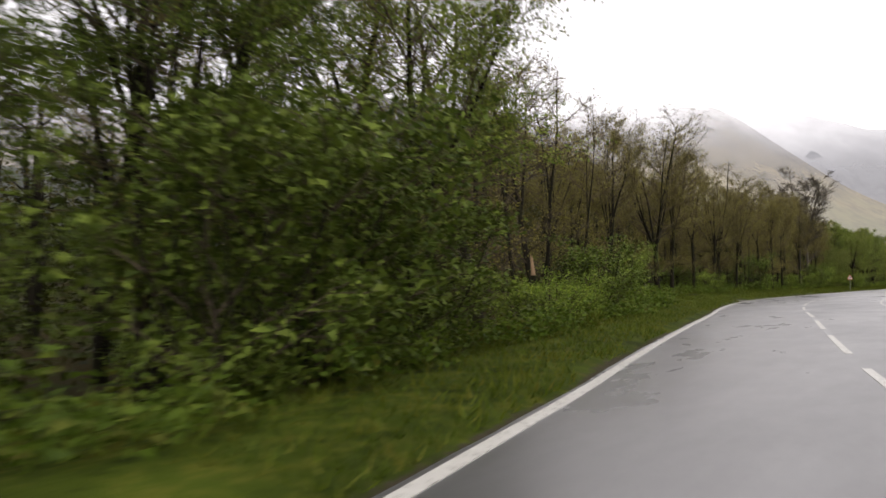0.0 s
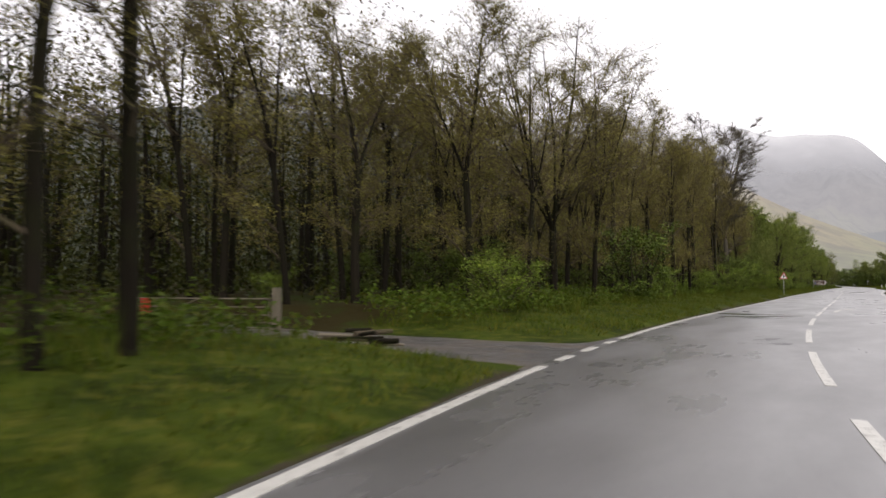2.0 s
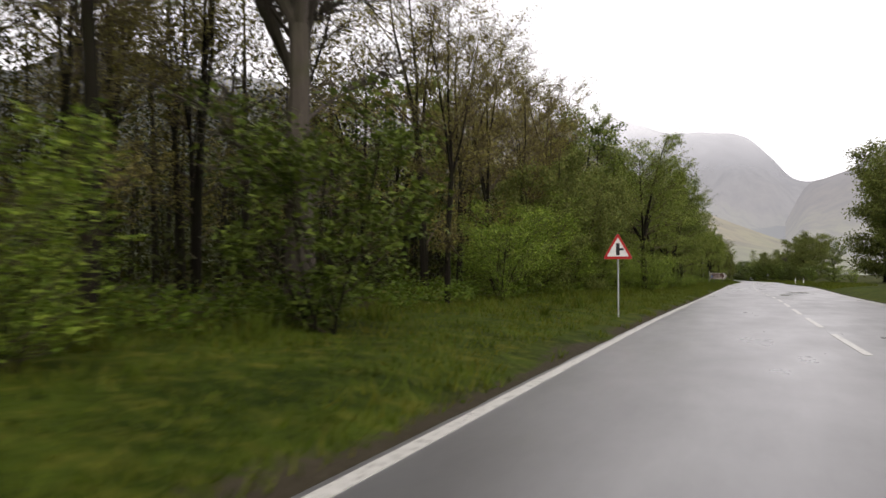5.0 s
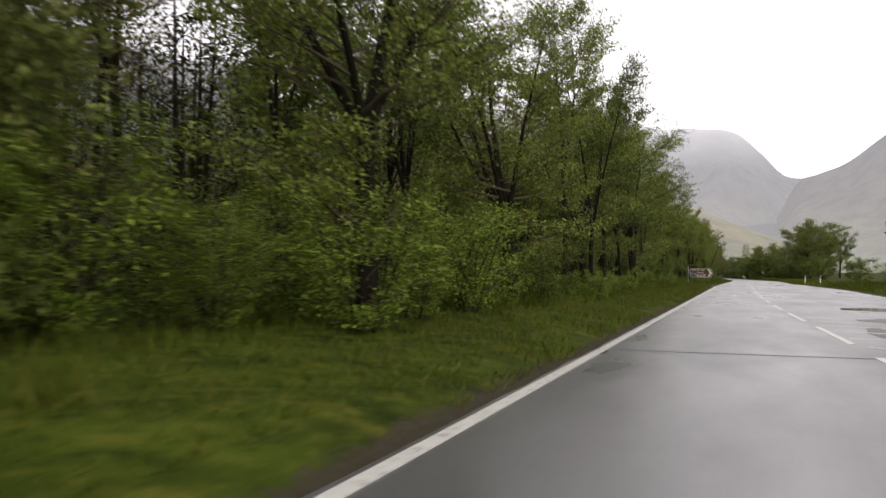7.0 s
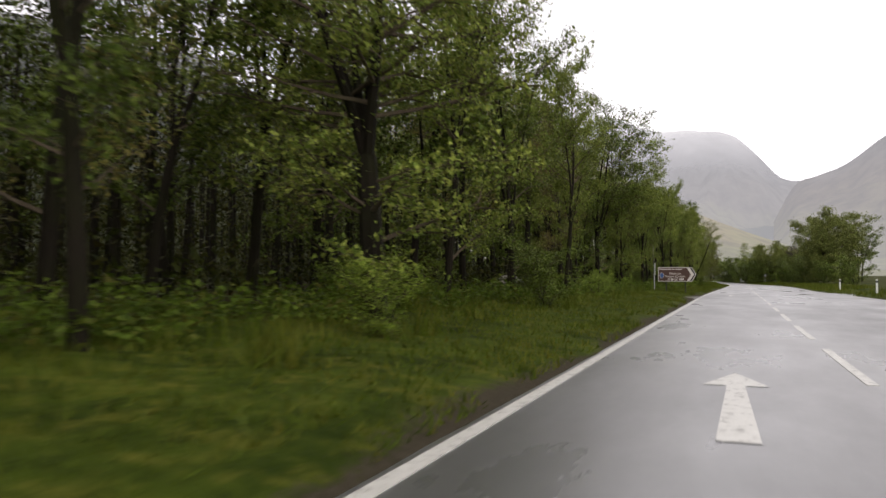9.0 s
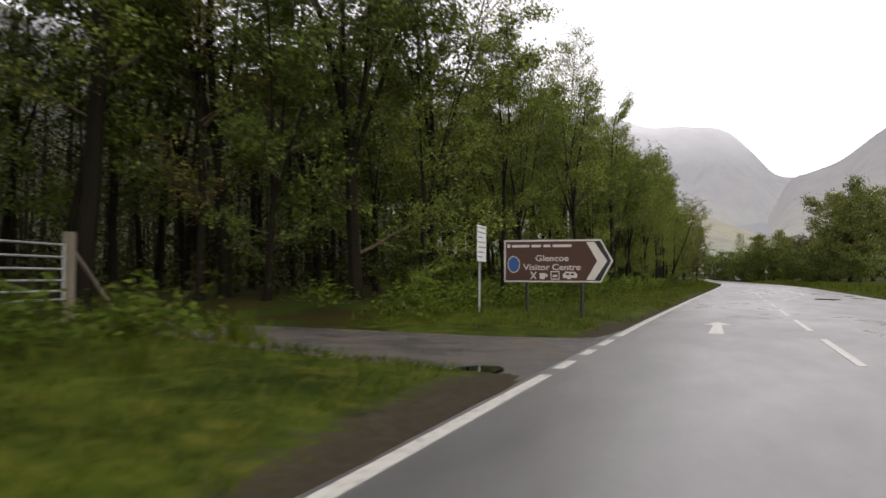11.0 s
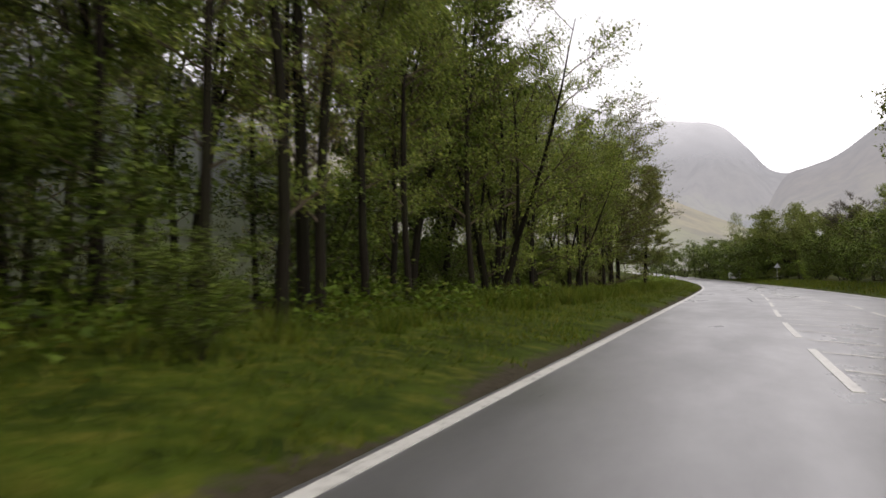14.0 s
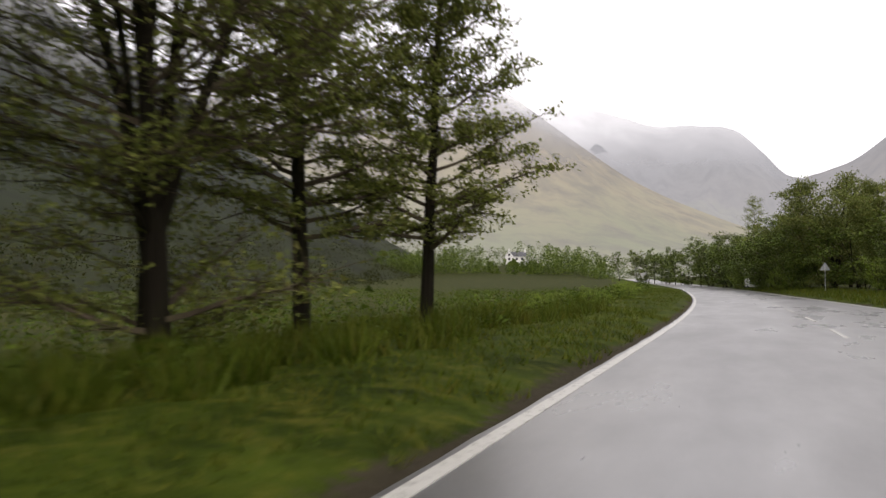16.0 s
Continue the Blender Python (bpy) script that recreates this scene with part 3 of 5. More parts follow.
# ---------------------------------------------------------------- mountains
def build_range(name, centre, profile, near, ridge, far, material, label, rough, seed):
    """A ridge in the round: for each bearing it climbs from near to the ridge line and falls behind it."""
    bs = np.arange(profile[0][0], profile[-1][0] + 0.01, 0.4)
    prof = smooth(profile)
    rs = [near, near + 0.15 * (ridge - near), near + 0.3 * (ridge - near), near + 0.45 * (ridge - near), near + 0.6 * (ridge - near),
          near + 0.72 * (ridge - near), near + 0.82 * (ridge - near), near + 0.91 * (ridge - near), ridge, ridge + 0.5 * (far - ridge), far]
    hs = [-0.02, 0.045, 0.13, 0.25, 0.42, 0.58, 0.73, 0.88, 1.0, 0.8, 0.5]
    verts, faces = [], []
    for b in bs:
        top = ridge * math.tan(radians(float(prof(b))))
        for r, h in zip(rs, hs):
            x, y = centre[0] + r * math.sin(radians(b)), centre[1] + r * math.cos(radians(b))
            n = noise.fractal((x * 0.004, y * 0.004, seed), 0.7, 2.1, 5)
            z = top * h + rough * top * n * (0.35 + 0.65 * math.sin(math.pi * min(1, h))) * (0.22 if h == 1.0 else 1.0)
            verts.append((x, y, z + 1.0))
    k = len(rs)
    for i in range(len(bs) - 1):
        for j in range(k - 1):
            faces.append((i * k + j, i * k + j + 1, (i + 1) * k + j + 1, (i + 1) * k + j))
    me = mesh_of(name, verts, faces, material)
    me.polygons.foreach_set("use_smooth", [True] * len(me.polygons))
    return tagged(new(name, me), label, "mountain", kind="structure")


build_range("backdrop", (-9.5, 200), [(-70, 12), (-40, 13.5), (-27, 14.2), (-19, 14.4), (-13.4, 13.6), (-10.2, 12.2), (-7.4, 11.2), (-5.0, 10.4), (-2.3, 10.3), (0.3, 9.8),
                                     (1.9, 8.35), (3.1, 7.0), (4.05, 6.62), (5.2, 6.7), (6.5, 6.4), (8.5, 5.2), (11, 3.0)], 1500, 3000, 3900, HILL_FAR, "grey craggy mountain fading into low cloud", 0.15, 2.0)
build_range("backdrop", (-9.5, 250), [(2.8, 4.0), (4.1, 6.4), (5.5, 7.0), (7.0, 7.55), (9.2, 9.1), (11, 10.3), (14, 11.5), (20, 13), (40, 13), (70, 11)], 1100, 2300, 3300, HILL_RIGHT,
            "grey mountain shoulder under rain cloud", 0.10, 5.0)
build_range("backdrop", (-9.0, 318), [(-80, 11), (-50, 13.5), (-30, 14.5), (-20, 15.0), (-16.5, 14.0), (-13, 11.6), (-10, 9.4), (-7, 7.3), (-4, 5.7), (-1, 4.4), (2, 3.2), (5, 2.2), (8, 1.6), (11, 1.2)],
            650, 1500, 2000, HILL_NEAR, "pale brown grassy hillside with painted-in mist", 0.08, 9.0)


def build_slope():
    """The steep wooded side of the glen, behind the wood."""
    verts, faces = [], []
    ys = list(np.arange(-500, 1220, 18.0))
    ds = [(66, -0.03), (95, 0.03), (125, 0.10), (160, 0.22), (200, 0.38), (245, 0.58), (290, 0.78), (330, 0.92), (370, 1.0), (430, 0.95), (520, 0.7)]
    for y in ys:
        top = float(np.interp(y, [-500, 0, 200, 330, 450, 600, 750, 900, 1050, 1200], [38, 42, 52, 85, 122, 168, 172, 118, 40, 4]))
        for d, h in ds:
            x = -d - 8 - 0.20 * max(0.0, y - 430)
            n = noise.fractal((x * 0.012, y * 0.012, 4.0), 0.8, 2.1, 5)
            verts.append((x - 6 * n, y, top * h * (1 + 0.16 * n) + 5.5 * n * min(1, 6 * h) + 0.3))
    k = len(ds)
    for i in range(len(ys) - 1):
        for j in range(k - 1):
            faces.append((i * k + j, (i + 1) * k + j, (i + 1) * k + j + 1, i * k + j + 1))
    me = mesh_of("hillside", verts, faces, SLOPE)
    me.polygons.foreach_set("use_smooth", [True] * len(me.polygons))
    rr, w = random.Random(51), Wood(52)
    for n in range(900):
        i, j = rr.randrange(24, len(ys) - 8), min(2, int(3 * rr.random() ** 2.2))
        u, v = rr.random(), rr.random()
        a, b, c, d = (Vector(verts[q]) for q in (i * k + j, (i + 1) * k + j, (i + 1) * k + j + 1, i * k + j + 1))
        p = (a * (1 - u) + b * u) * (1 - v) + (d * (1 - u) + c * u) * v
        size = rr.uniform(1.4, 3.0)
        for q in range(90):
            w.leaf(p + Vector((rr.gauss(0, size * 0.7), rr.gauss(0, size * 0.7), size * (0.1 + 1.4 * rr.random()))), 0.27)
    tagged(new("hillside_trees", mesh_of("hillside_trees", w.lv, w.lf, LEAF_DEEP_SHADE)), "dark scrub and small trees covering the slope", "trees", kind="stuff")
    tagged(new("hillside", me), "steep dark wooded side of the glen with painted-in haze", "hillside", kind="structure")



# ---------------------------------------------------------------- trees
class Wood:
    """Collects limbs as tapered tubes and leaves as small folded blades."""

    def __init__(self, seed):
        self.r = random.Random(seed)
        self.v, self.f, self.lv, self.lf = [], [], [], []
        self.twigs, self.stems = [], []

    def tube(self, pts, radii, n):
        base = len(self.v)
        for k, (p, r) in enumerate(zip(pts, radii)):
            d = (pts[min(k + 1, len(pts) - 1)] - pts[max(k - 1, 0)]).normalized()
            u = d.orthogonal().normalized()
            w = d.cross(u)
            for j in range(n):
                a = 2 * math.pi * j / n
                self.v.append(p + (u * math.cos(a) + w * math.sin(a)) * r)
        for k in range(len(pts) - 1):
            for j in range(n):
                a, b = base + k * n + j, base + k * n + (j + 1) % n
                self.f.append((a, b, b + n, a + n))

    def spike(self, p, q, r):
        d = (q - p).normalized()
        u = d.orthogonal().normalized()
        w = d.cross(u)
        b = len(self.v)
        self.v += [p + u * r, p - u * r * 0.5 + w * r * 0.87, p - u * r * 0.5 - w * r * 0.87, q]
        self.f += [(b, b + 1, b + 3), (b + 1, b + 2, b + 3), (b + 2, b, b + 3)]

    def limb(self, p, d, length, r0, r1, n, seg, bend, lift):
        pts, cur, d = [p.copy()], p.copy(), d.normalized()
        for k in range(seg):
            d = (d + Vector((self.r.uniform(-bend, bend), self.r.uniform(-bend, bend), self.r.uniform(-bend, bend) + lift))).normalized()
            cur = cur + d * (length / seg)
            pts.append(cur.copy())
        self.tube(pts, [r0 + (r1 - r0) * k / seg for k in range(seg + 1)], n)
        return pts

    def leaf(self, c, size, flat=0.0):
        rr = self.r
        u = Vector((rr.gauss(0, 1), rr.gauss(0, 1), rr.gauss(0, 1) * (1 - flat))).normalized()
        w = u.cross(Vector((rr.gauss(0, 1), rr.gauss(0, 1), rr.gauss(0, 1)))).normalized()
        s = size * rr.uniform(0.6, 1.35)
        b = len(self.lv)
        self.lv += [c - u * s, c + w * s * 0.62 + u * s * 0.45, c - w * s * 0.42 + u * s * 0.85]
        self.lf.append((b, b + 1, b + 2))


def along(pts, f):
    k = min(int(f * (len(pts) - 1)), len(pts) - 2)
    return pts[k].lerp(pts[k + 1], f * (len(pts) - 1) - k)


def tri_mesh(name, co, material):
    """Loose triangles, three corners each."""
    n = len(co) // 3
    me = bpy.data.meshes.new(name)
    me.vertices.add(3 * n)
    me.vertices.foreach_set("co", np.ascontiguousarray(co, np.float32).ravel())
    me.loops.add(3 * n)
    me.loops.foreach_set("vertex_index", np.arange(3 * n, dtype=np.int32))
    me.polygons.add(n)
    me.polygons.foreach_set("loop_start", np.arange(0, 3 * n, 3, dtype=np.int32))
    me.materials.append(material)
    me.update()
    return me


def leaf_cloud(centres, size, rs, up=0.5):
    """Leaf blades round the centres; up tells how far they lie level."""
    n = len(centres)
    nor = rs.normal(size=(n, 3))
    nor /= np.linalg.norm(nor, axis=1)[:, None]
    nor[:, 2] += up * 1.6
    nor /= np.linalg.norm(nor, axis=1)[:, None] + 1e-6
    u = np.cross(nor, rs.normal(size=(n, 3)))
    u /= np.linalg.norm(u, axis=1)[:, None] + 1e-6
    w = np.cross(nor, u)
    s = (size * rs.uniform(0.6, 1.4, n))[:, None]
    co = np.empty((n, 3, 3))
    co[:, 0], co[:, 1], co[:, 2] = centres - u * s, centres + w * s * 0.62 + u * s * 0.45, centres - w * s * 0.45 + u * s * 0.8
    return co.reshape(-1, 3)


def grow(seed, height, girth, bole, leaders, fan, branches, spread, leaves, size, rise=0.45, low=5, sub=5, twigs=7, twig=0.6, fuzz=0.13, droop=0.0, tilt=0.0,
         stems=1, shape="dome", up=0.45, lowest=0.35, thin=0.007):
    """A tree: a bole that parts into leaders, limbs on them, side shoots, twigs, and leaves in sprays along the twigs."""
    w = Wood(seed)
    r = w.r
    for s in range(stems):
        a0 = 2 * math.pi * s / stems + r.uniform(0, 1)
        d = Vector((r.uniform(-0.05, 0.05) + tilt, r.uniform(-0.05, 0.05), 1))
        off = 0.0
        if stems > 1:
            d += Vector((math.cos(a0), math.sin(a0), 0)) * r.uniform(0.14, 0.36)
            off = 0.12 + girth * 0.5
        hh = height * (1 if s == 0 else r.uniform(0.78, 1.0))
        g = girth * (1 if stems == 1 else 0.75)
        foot = Vector((off * math.cos(a0), off * math.sin(a0), -0.25))
        start = len(w.f)
        axes = []
        if leaders == 1:
            trunk = w.limb(foot, d, hh + 0.25, g, 0.012, 8, 11, 0.05, 0.03)
            axes.append((trunk, g, lowest))
        else:
            b = hh * bole
            trunk = w.limb(foot, d, b + 0.25, g, g * 0.74, 8, 5, 0.05, 0.02)
            way = (trunk[-1] - trunk[-2]).normalized()
            for k in range(leaders):
                az = a0 + 2 * math.pi * k / leaders + r.uniform(-0.5, 0.5)
                out = fan * (r.uniform(0.7, 1.2) if k else 0.35)
                rr = g * 0.74 * (0.80 if k == 0 else r.uniform(0.5, 0.68))
                ax = w.limb(trunk[-1] - way * 0.05 * k, way + Vector((math.cos(az), math.sin(az), 0)) * out, (hh - b) * (1.0 if k == 0 else r.uniform(0.78, 1.0)), rr, 0.012, 7, 8, 0.09, 0.04)
                axes.append((ax, rr, 0.08))
        w.tube([Vector((trunk[0].x, trunk[0].y, -0.25)), Vector((trunk[0].x, trunk[0].y, 0.10)), trunk[1] * 0.4 + trunk[0] * 0.6], [g * 1.6, g * 1.22, g * 0.92], 8)
        w.stems.append((start, len(w.f)))
        nb = max(3, branches // (stems * len(axes)))
        jobs = [(ax, ra, fl + (0.97 - fl) * (k + r.uniform(0, 0.9)) / nb, k) for ax, ra, fl in axes for k in range(nb)]
        if leaders > 1:
            jobs += [(trunk, g, r.uniform(0.35, 0.98), 20 + k) for k in range(low)]
        for ax, ra, f, k in jobs:
            p = along(ax, f)
            q = min(1.0, max(0.0, p.z / hh))
            az = k * 2.4 + r.uniform(-0.5, 0.5) + a0
            if leaders > 1 and ax is not trunk:
                o = p - trunk[-1]
                if o.x * o.x + o.y * o.y > 0.05 and r.random() < 0.6:
                    az = math.atan2(o.y, o.x) + r.uniform(-1.2, 1.2)
            if shape == "cone":
                ln = spread * (1.12 - 0.92 * q)
            elif shape == "dome":
                ln = spread * (0.35 + 0.75 * math.sin(math.pi * min(1.0, 0.15 + 0.78 * q)))
            else:
                ln = spread * (0.8 + 0.3 * math.sin(math.pi * q))
            ln *= r.uniform(0.65, 1.15)
            lift = rise + 0.45 * q + r.uniform(-0.15, 0.15)
            rb = max(0.013, ra * (1 - f) * 0.42 + 0.011)
            pts = w.limb(p, Vector((math.cos(az), math.sin(az), lift)), ln, rb, 0.007, 4, 4, 0.16, 0.05 - droop)
            shoots = [pts]
            for j in range(sub):
                p2 = along(pts, 0.22 + 0.76 * (j + r.random()) / sub)
                az2 = az + r.choice((-1, 1)) * r.uniform(0.35, 1.2)
                shoots.append(w.limb(p2, Vector((math.cos(az2), math.sin(az2), lift * 0.5 + r.uniform(-0.25, 0.35) - droop * 2)), ln * r.uniform(0.22, 0.48), rb * 0.45, 0.005, 3, 2, 0.24, 0.04 - droop))
            for pp in shoots:
                dd = (pp[-1] - pp[0]).normalized()
                for t in range(twigs):
                    a = along(pp, 1 if t == 0 else r.uniform(0.2, 1))
                    d3 = (Vector((r.gauss(0, 1), r.gauss(0, 1), r.gauss(0.15 - droop * 4, 0.45))).normalized() + dd * 0.9).normalized()
                    e = a + d3 * twig * r.uniform(0.4, 1.25)
                    w.spike(a, e, thin)
                    w.twigs.append((a, e))
    rs = np.random.RandomState(seed)
    tw = np.array([(*a, *e) for a, e in w.twigs])
    pick = rs.randint(0, len(tw), leaves)
    f = rs.random_sample(leaves)[:, None] ** 0.75
    c = tw[pick, :3] * (1 - f) + tw[pick, 3:] * f + rs.normal(size=(leaves, 3)) * np.array([fuzz, fuzz, fuzz * 0.6])
    c[:, 2] = np.maximum(c[:, 2], 0.15 + 0.4 * rs.random_sample(leaves))
    w.lco = leaf_cloud(c, size, rs, up)
    return w


build_slope()
KINDS = {}


def kind_of(key, wood, bark, leafm, name, label, crown_label=""):
    trunk = mesh_of("trunk", wood.v, wood.f, bark)
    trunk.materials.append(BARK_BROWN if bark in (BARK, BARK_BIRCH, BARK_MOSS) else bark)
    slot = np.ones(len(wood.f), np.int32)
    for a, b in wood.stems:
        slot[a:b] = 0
    trunk.polygons.foreach_set("material_index", slot)
    KINDS[key] = (trunk, tri_mesh("crown", wood.lco, leafm), name, label, crown_label)


# brownish alders, in thin early leaf
for i in range(4):
    kind_of(("alder", i), grow(10 + i, 10.8, 0.14 + 0.02 * i, (0.42, 0.34, 0.55, 0.44)[i], (3, 4, 2, 2)[i], (0.26, 0.26, 0.2, 0.4)[i], 34, 2.2, 16000, 0.038, twigs=9, twig=0.75, low=7, thin=0.009), BARK, LEAF_SPRING, "alder_tree",
            "slender dark-trunked alder tree in thin brownish spring leaf")
for i in range(2):
    kind_of(("slender", i), grow(20 + i, 11.5, 0.12 + 0.02 * i, 0.45, 2, 0.16, 28, 1.9, 13000, 0.046, twigs=6, low=5), BARK, LEAF_GREEN, "alder_tree",
            "slender alder tree in fresh green leaf")
for i in range(2):
    kind_of(("forked", i), grow(30 + i, 11.5, 0.19, 0.26, 6, 0.52, 48, 2.7, 12000, 0.038, twigs=9, twig=0.8, low=4), BARK, LEAF_SPRING, "alder_tree",
            "alder tree parting low into many spreading limbs")
kind_of(("forked", 2), grow(33, 11, 0.19, 0.15, 4, 0.30, 52, 2.9, 26000, 0.050, twigs=9, twig=0.75, low=4, rise=0.15, thin=0.010), BARK, LEAF_PINE, "alder_tree", "several-stemmed alder tree in thin olive leaf")
for i in range(4):
    kind_of(("green", i), grow(50 + i, 11.5, 0.13 + 0.02 * i, (0.30, 0.42, 0.36, 0.5)[i], (3, 2, 4, 3)[i], 0.28, 34, 2.3, 20000, 0.056, twigs=6, low=3, rise=0.35), BARK, LEAF_GREEN, "ash_tree",
            "leafy green roadside tree with a dark trunk")
for i in range(3):
    kind_of(("dark", i), grow(70 + i, 11.2, 0.16, 0.28, 4, 0.32, 38, 2.4, 20000, 0.060, twigs=6, low=3, rise=0.25, droop=0.02), BARK, LEAF_DARK, "oak_tree",
            "dense dark green broadleaf tree")
for i in range(2):
    kind_of(("oak", i), grow(90 + i, 10.6, 0.24, (0.32, 0.27)[i], (4, 5)[i], (0.55, 0.42)[i], 66, 2.7, 36000, 0.052, twigs=6, low=9, rise=(0.3, 0.12)[i], droop=(0.0, 0.03)[i]), BARK, LEAF_GREEN, "oak_tree",
            "broad oak tree in full green leaf")
kind_of(("oak", 2), grow(94, 10.2, 0.20, 0.22, 2, 0.30, 64, 2.5, 30000, 0.052, twigs=6, low=1, rise=0.35, stems=4), BARK, LEAF_GREEN, "oak_tree", "oak tree with several stems leaning out from one stool")
kind_of(("leaning", 0), grow(35, 9.5, 0.17, 0.45, 3, 0.3, 24, 2.6, 3500, 0.042, rise=0.3, twigs=9, twig=0.7, low=9, tilt=0.15), BARK_MOSS, LEAF_SPRING, "alder_tree",
        "leaning mossy alder tree with low bare side limbs")
kind_of(("sapling", 0), grow(38, 8.5, 0.07, 0.5, 2, 0.15, 14, 1.5, 1300, 0.04, twigs=7, low=2, tilt=0.22), BARK, LEAF_SPRING, "alder_tree",
        "thin leaning almost bare alder tree")
kind_of(("birch", 0), grow(110, 12, 0.085, 0.5, 1, 0, 34, 1.9, 12000, 0.044, twigs=6, droop=0.06, lowest=0.3), BARK_BIRCH, LEAF_GREEN, "birch_tree", "birch tree with peeling white bark and dark bands")
kind_of(("bare", 0), grow(120, 15.5, 0.24, 0.34, 4, 0.40, 56, 2.7, 1000, 0.045, rise=0.6, sub=6, twigs=15, twig=0.85, low=2, thin=0.015), BARK_GREY, LEAF_SPRING, "bare_tree", "tall nearly leafless tree with a fine fan of grey twigs")
kind_of(("bare", 1), grow(123, 14.5, 0.22, 0.30, 5, 0.36, 56, 2.6, 1000, 0.045, rise=0.6, sub=6, twigs=15, twig=0.85, low=2, thin=0.015), BARK_GREY, LEAF_SPRING, "bare_tree", "tall nearly leafless forked tree with grey twigs")
for i in range(2):
    kind_of(("pine", i), grow(130 + i, 11.5, 0.19, 0.5, 1, 0, 66, 2.9, 38000, 0.060, rise=0.05, shape="cone", twigs=6, twig=0.5, fuzz=0.10, droop=-0.02, lowest=0.2), BARK, LEAF_PINE, "larch_tree",
            "larch tree with level tiered branches and olive tufts")
for i in range(3):
    kind_of(("shrub", i), grow(150 + i, 2.4, 0.03, 0.1, 2, 0.5, 22, 0.95, 5500, 0.045, stems=4, twigs=4, twig=0.35, sub=3, low=1, up=0.8), BARK, LEAF_BRIGHT, "shrub", "bright green roadside shrub")
for i in range(2):
    kind_of(("thicket", i), grow(160 + i, 3.6, 0.045, 0.1, 2, 0.6, 26, 1.5, 5500, 0.072, stems=4, twigs=4, twig=0.45, sub=3, low=1, up=0.7), BARK, LEAF_DARK, "shrub", "dark green bushy undergrowth shrub")
for i in range(2):
    kind_of(("bush", i), grow(170 + i, 4.2, 0.05, 0.12, 3, 0.5, 36, 1.6, 14000, 0.050, stems=4, twigs=4, twig=0.5, sub=4, low=1, up=0.9), BARK, LEAF_BRIGHT, "shrub", "tall fresh green bush at the edge of the wood")
for i in range(2):
    kind_of(("round", i), grow(190 + i, 9.5, 0.22, 0.14, 5, 0.5, 60, 2.3, 34000, 0.100, twigs=4, sub=5, low=10, rise=0.2, fuzz=0.28, up=0.3), BARK, LEAF_DUSK, "oak_tree", "dense rounded dark green oak tree")
# plainer kinds for the rows behind
for i in range(3):
    kind_of(("back_alder", i), grow(210 + i, 11.5, 0.14, 0.4, 3, 0.24, 22, 2.1, 5500, 0.052, twigs=7, twig=0.8, sub=3, low=4), BARK, LEAF_SPRING, "alder_tree", "slender alder tree in thin brownish leaf deep in the wood")
for i in range(3):
    kind_of(("back_green", i), grow(230 + i, 11.8, 0.15, 0.34, 3, 0.26, 22, 2.3, 6200, 0.098, twigs=4, sub=3, low=3, rise=0.3, fuzz=0.2), BARK, (LEAF_DARK, LEAF_GREEN, LEAF_DARK)[i], "ash_tree", "leafy tree standing deep in the wood")
PLANTED = {}


def plant(key, s, y, scale=1.0, turn=None, wide=1.0, at=None, group="trees of the wood"):
    trunk, crown, name, label, crown_label = KINDS[key]
    rr = random.Random(int(y * 97 + s * 1013))
    p = place(s, y, 0.05) if at is None else at
    m = Matrix.Translation(p) @ Matrix.Rotation(rr.uniform(0, 6.28) if turn is None else turn, 4, "Z") @ Matrix.Diagonal((scale * wide, scale * wide, scale, 1))
    if key in PLANTED:
        first = PLANTED[key]
        return copy_thing(first, m @ Matrix.Diagonal((*[1 / v for v in first.scale], 1)))
    ob = empty(name, Matrix.Identity(4), label, "shrub" if name == "shrub" else "tree", group)
    for nm, me in (("trunk", trunk), ("crown", crown)):
        if me:
            c = new(nm, me)
            c.parent = ob
    ob.matrix_basis = m
    PLANTED[key] = ob
    return ob


def plant_at(key, x, y, scale=1.0, turn=None, wide=1.0):
    return plant(key, x - float(left_at(y)), y, scale, turn, wide)


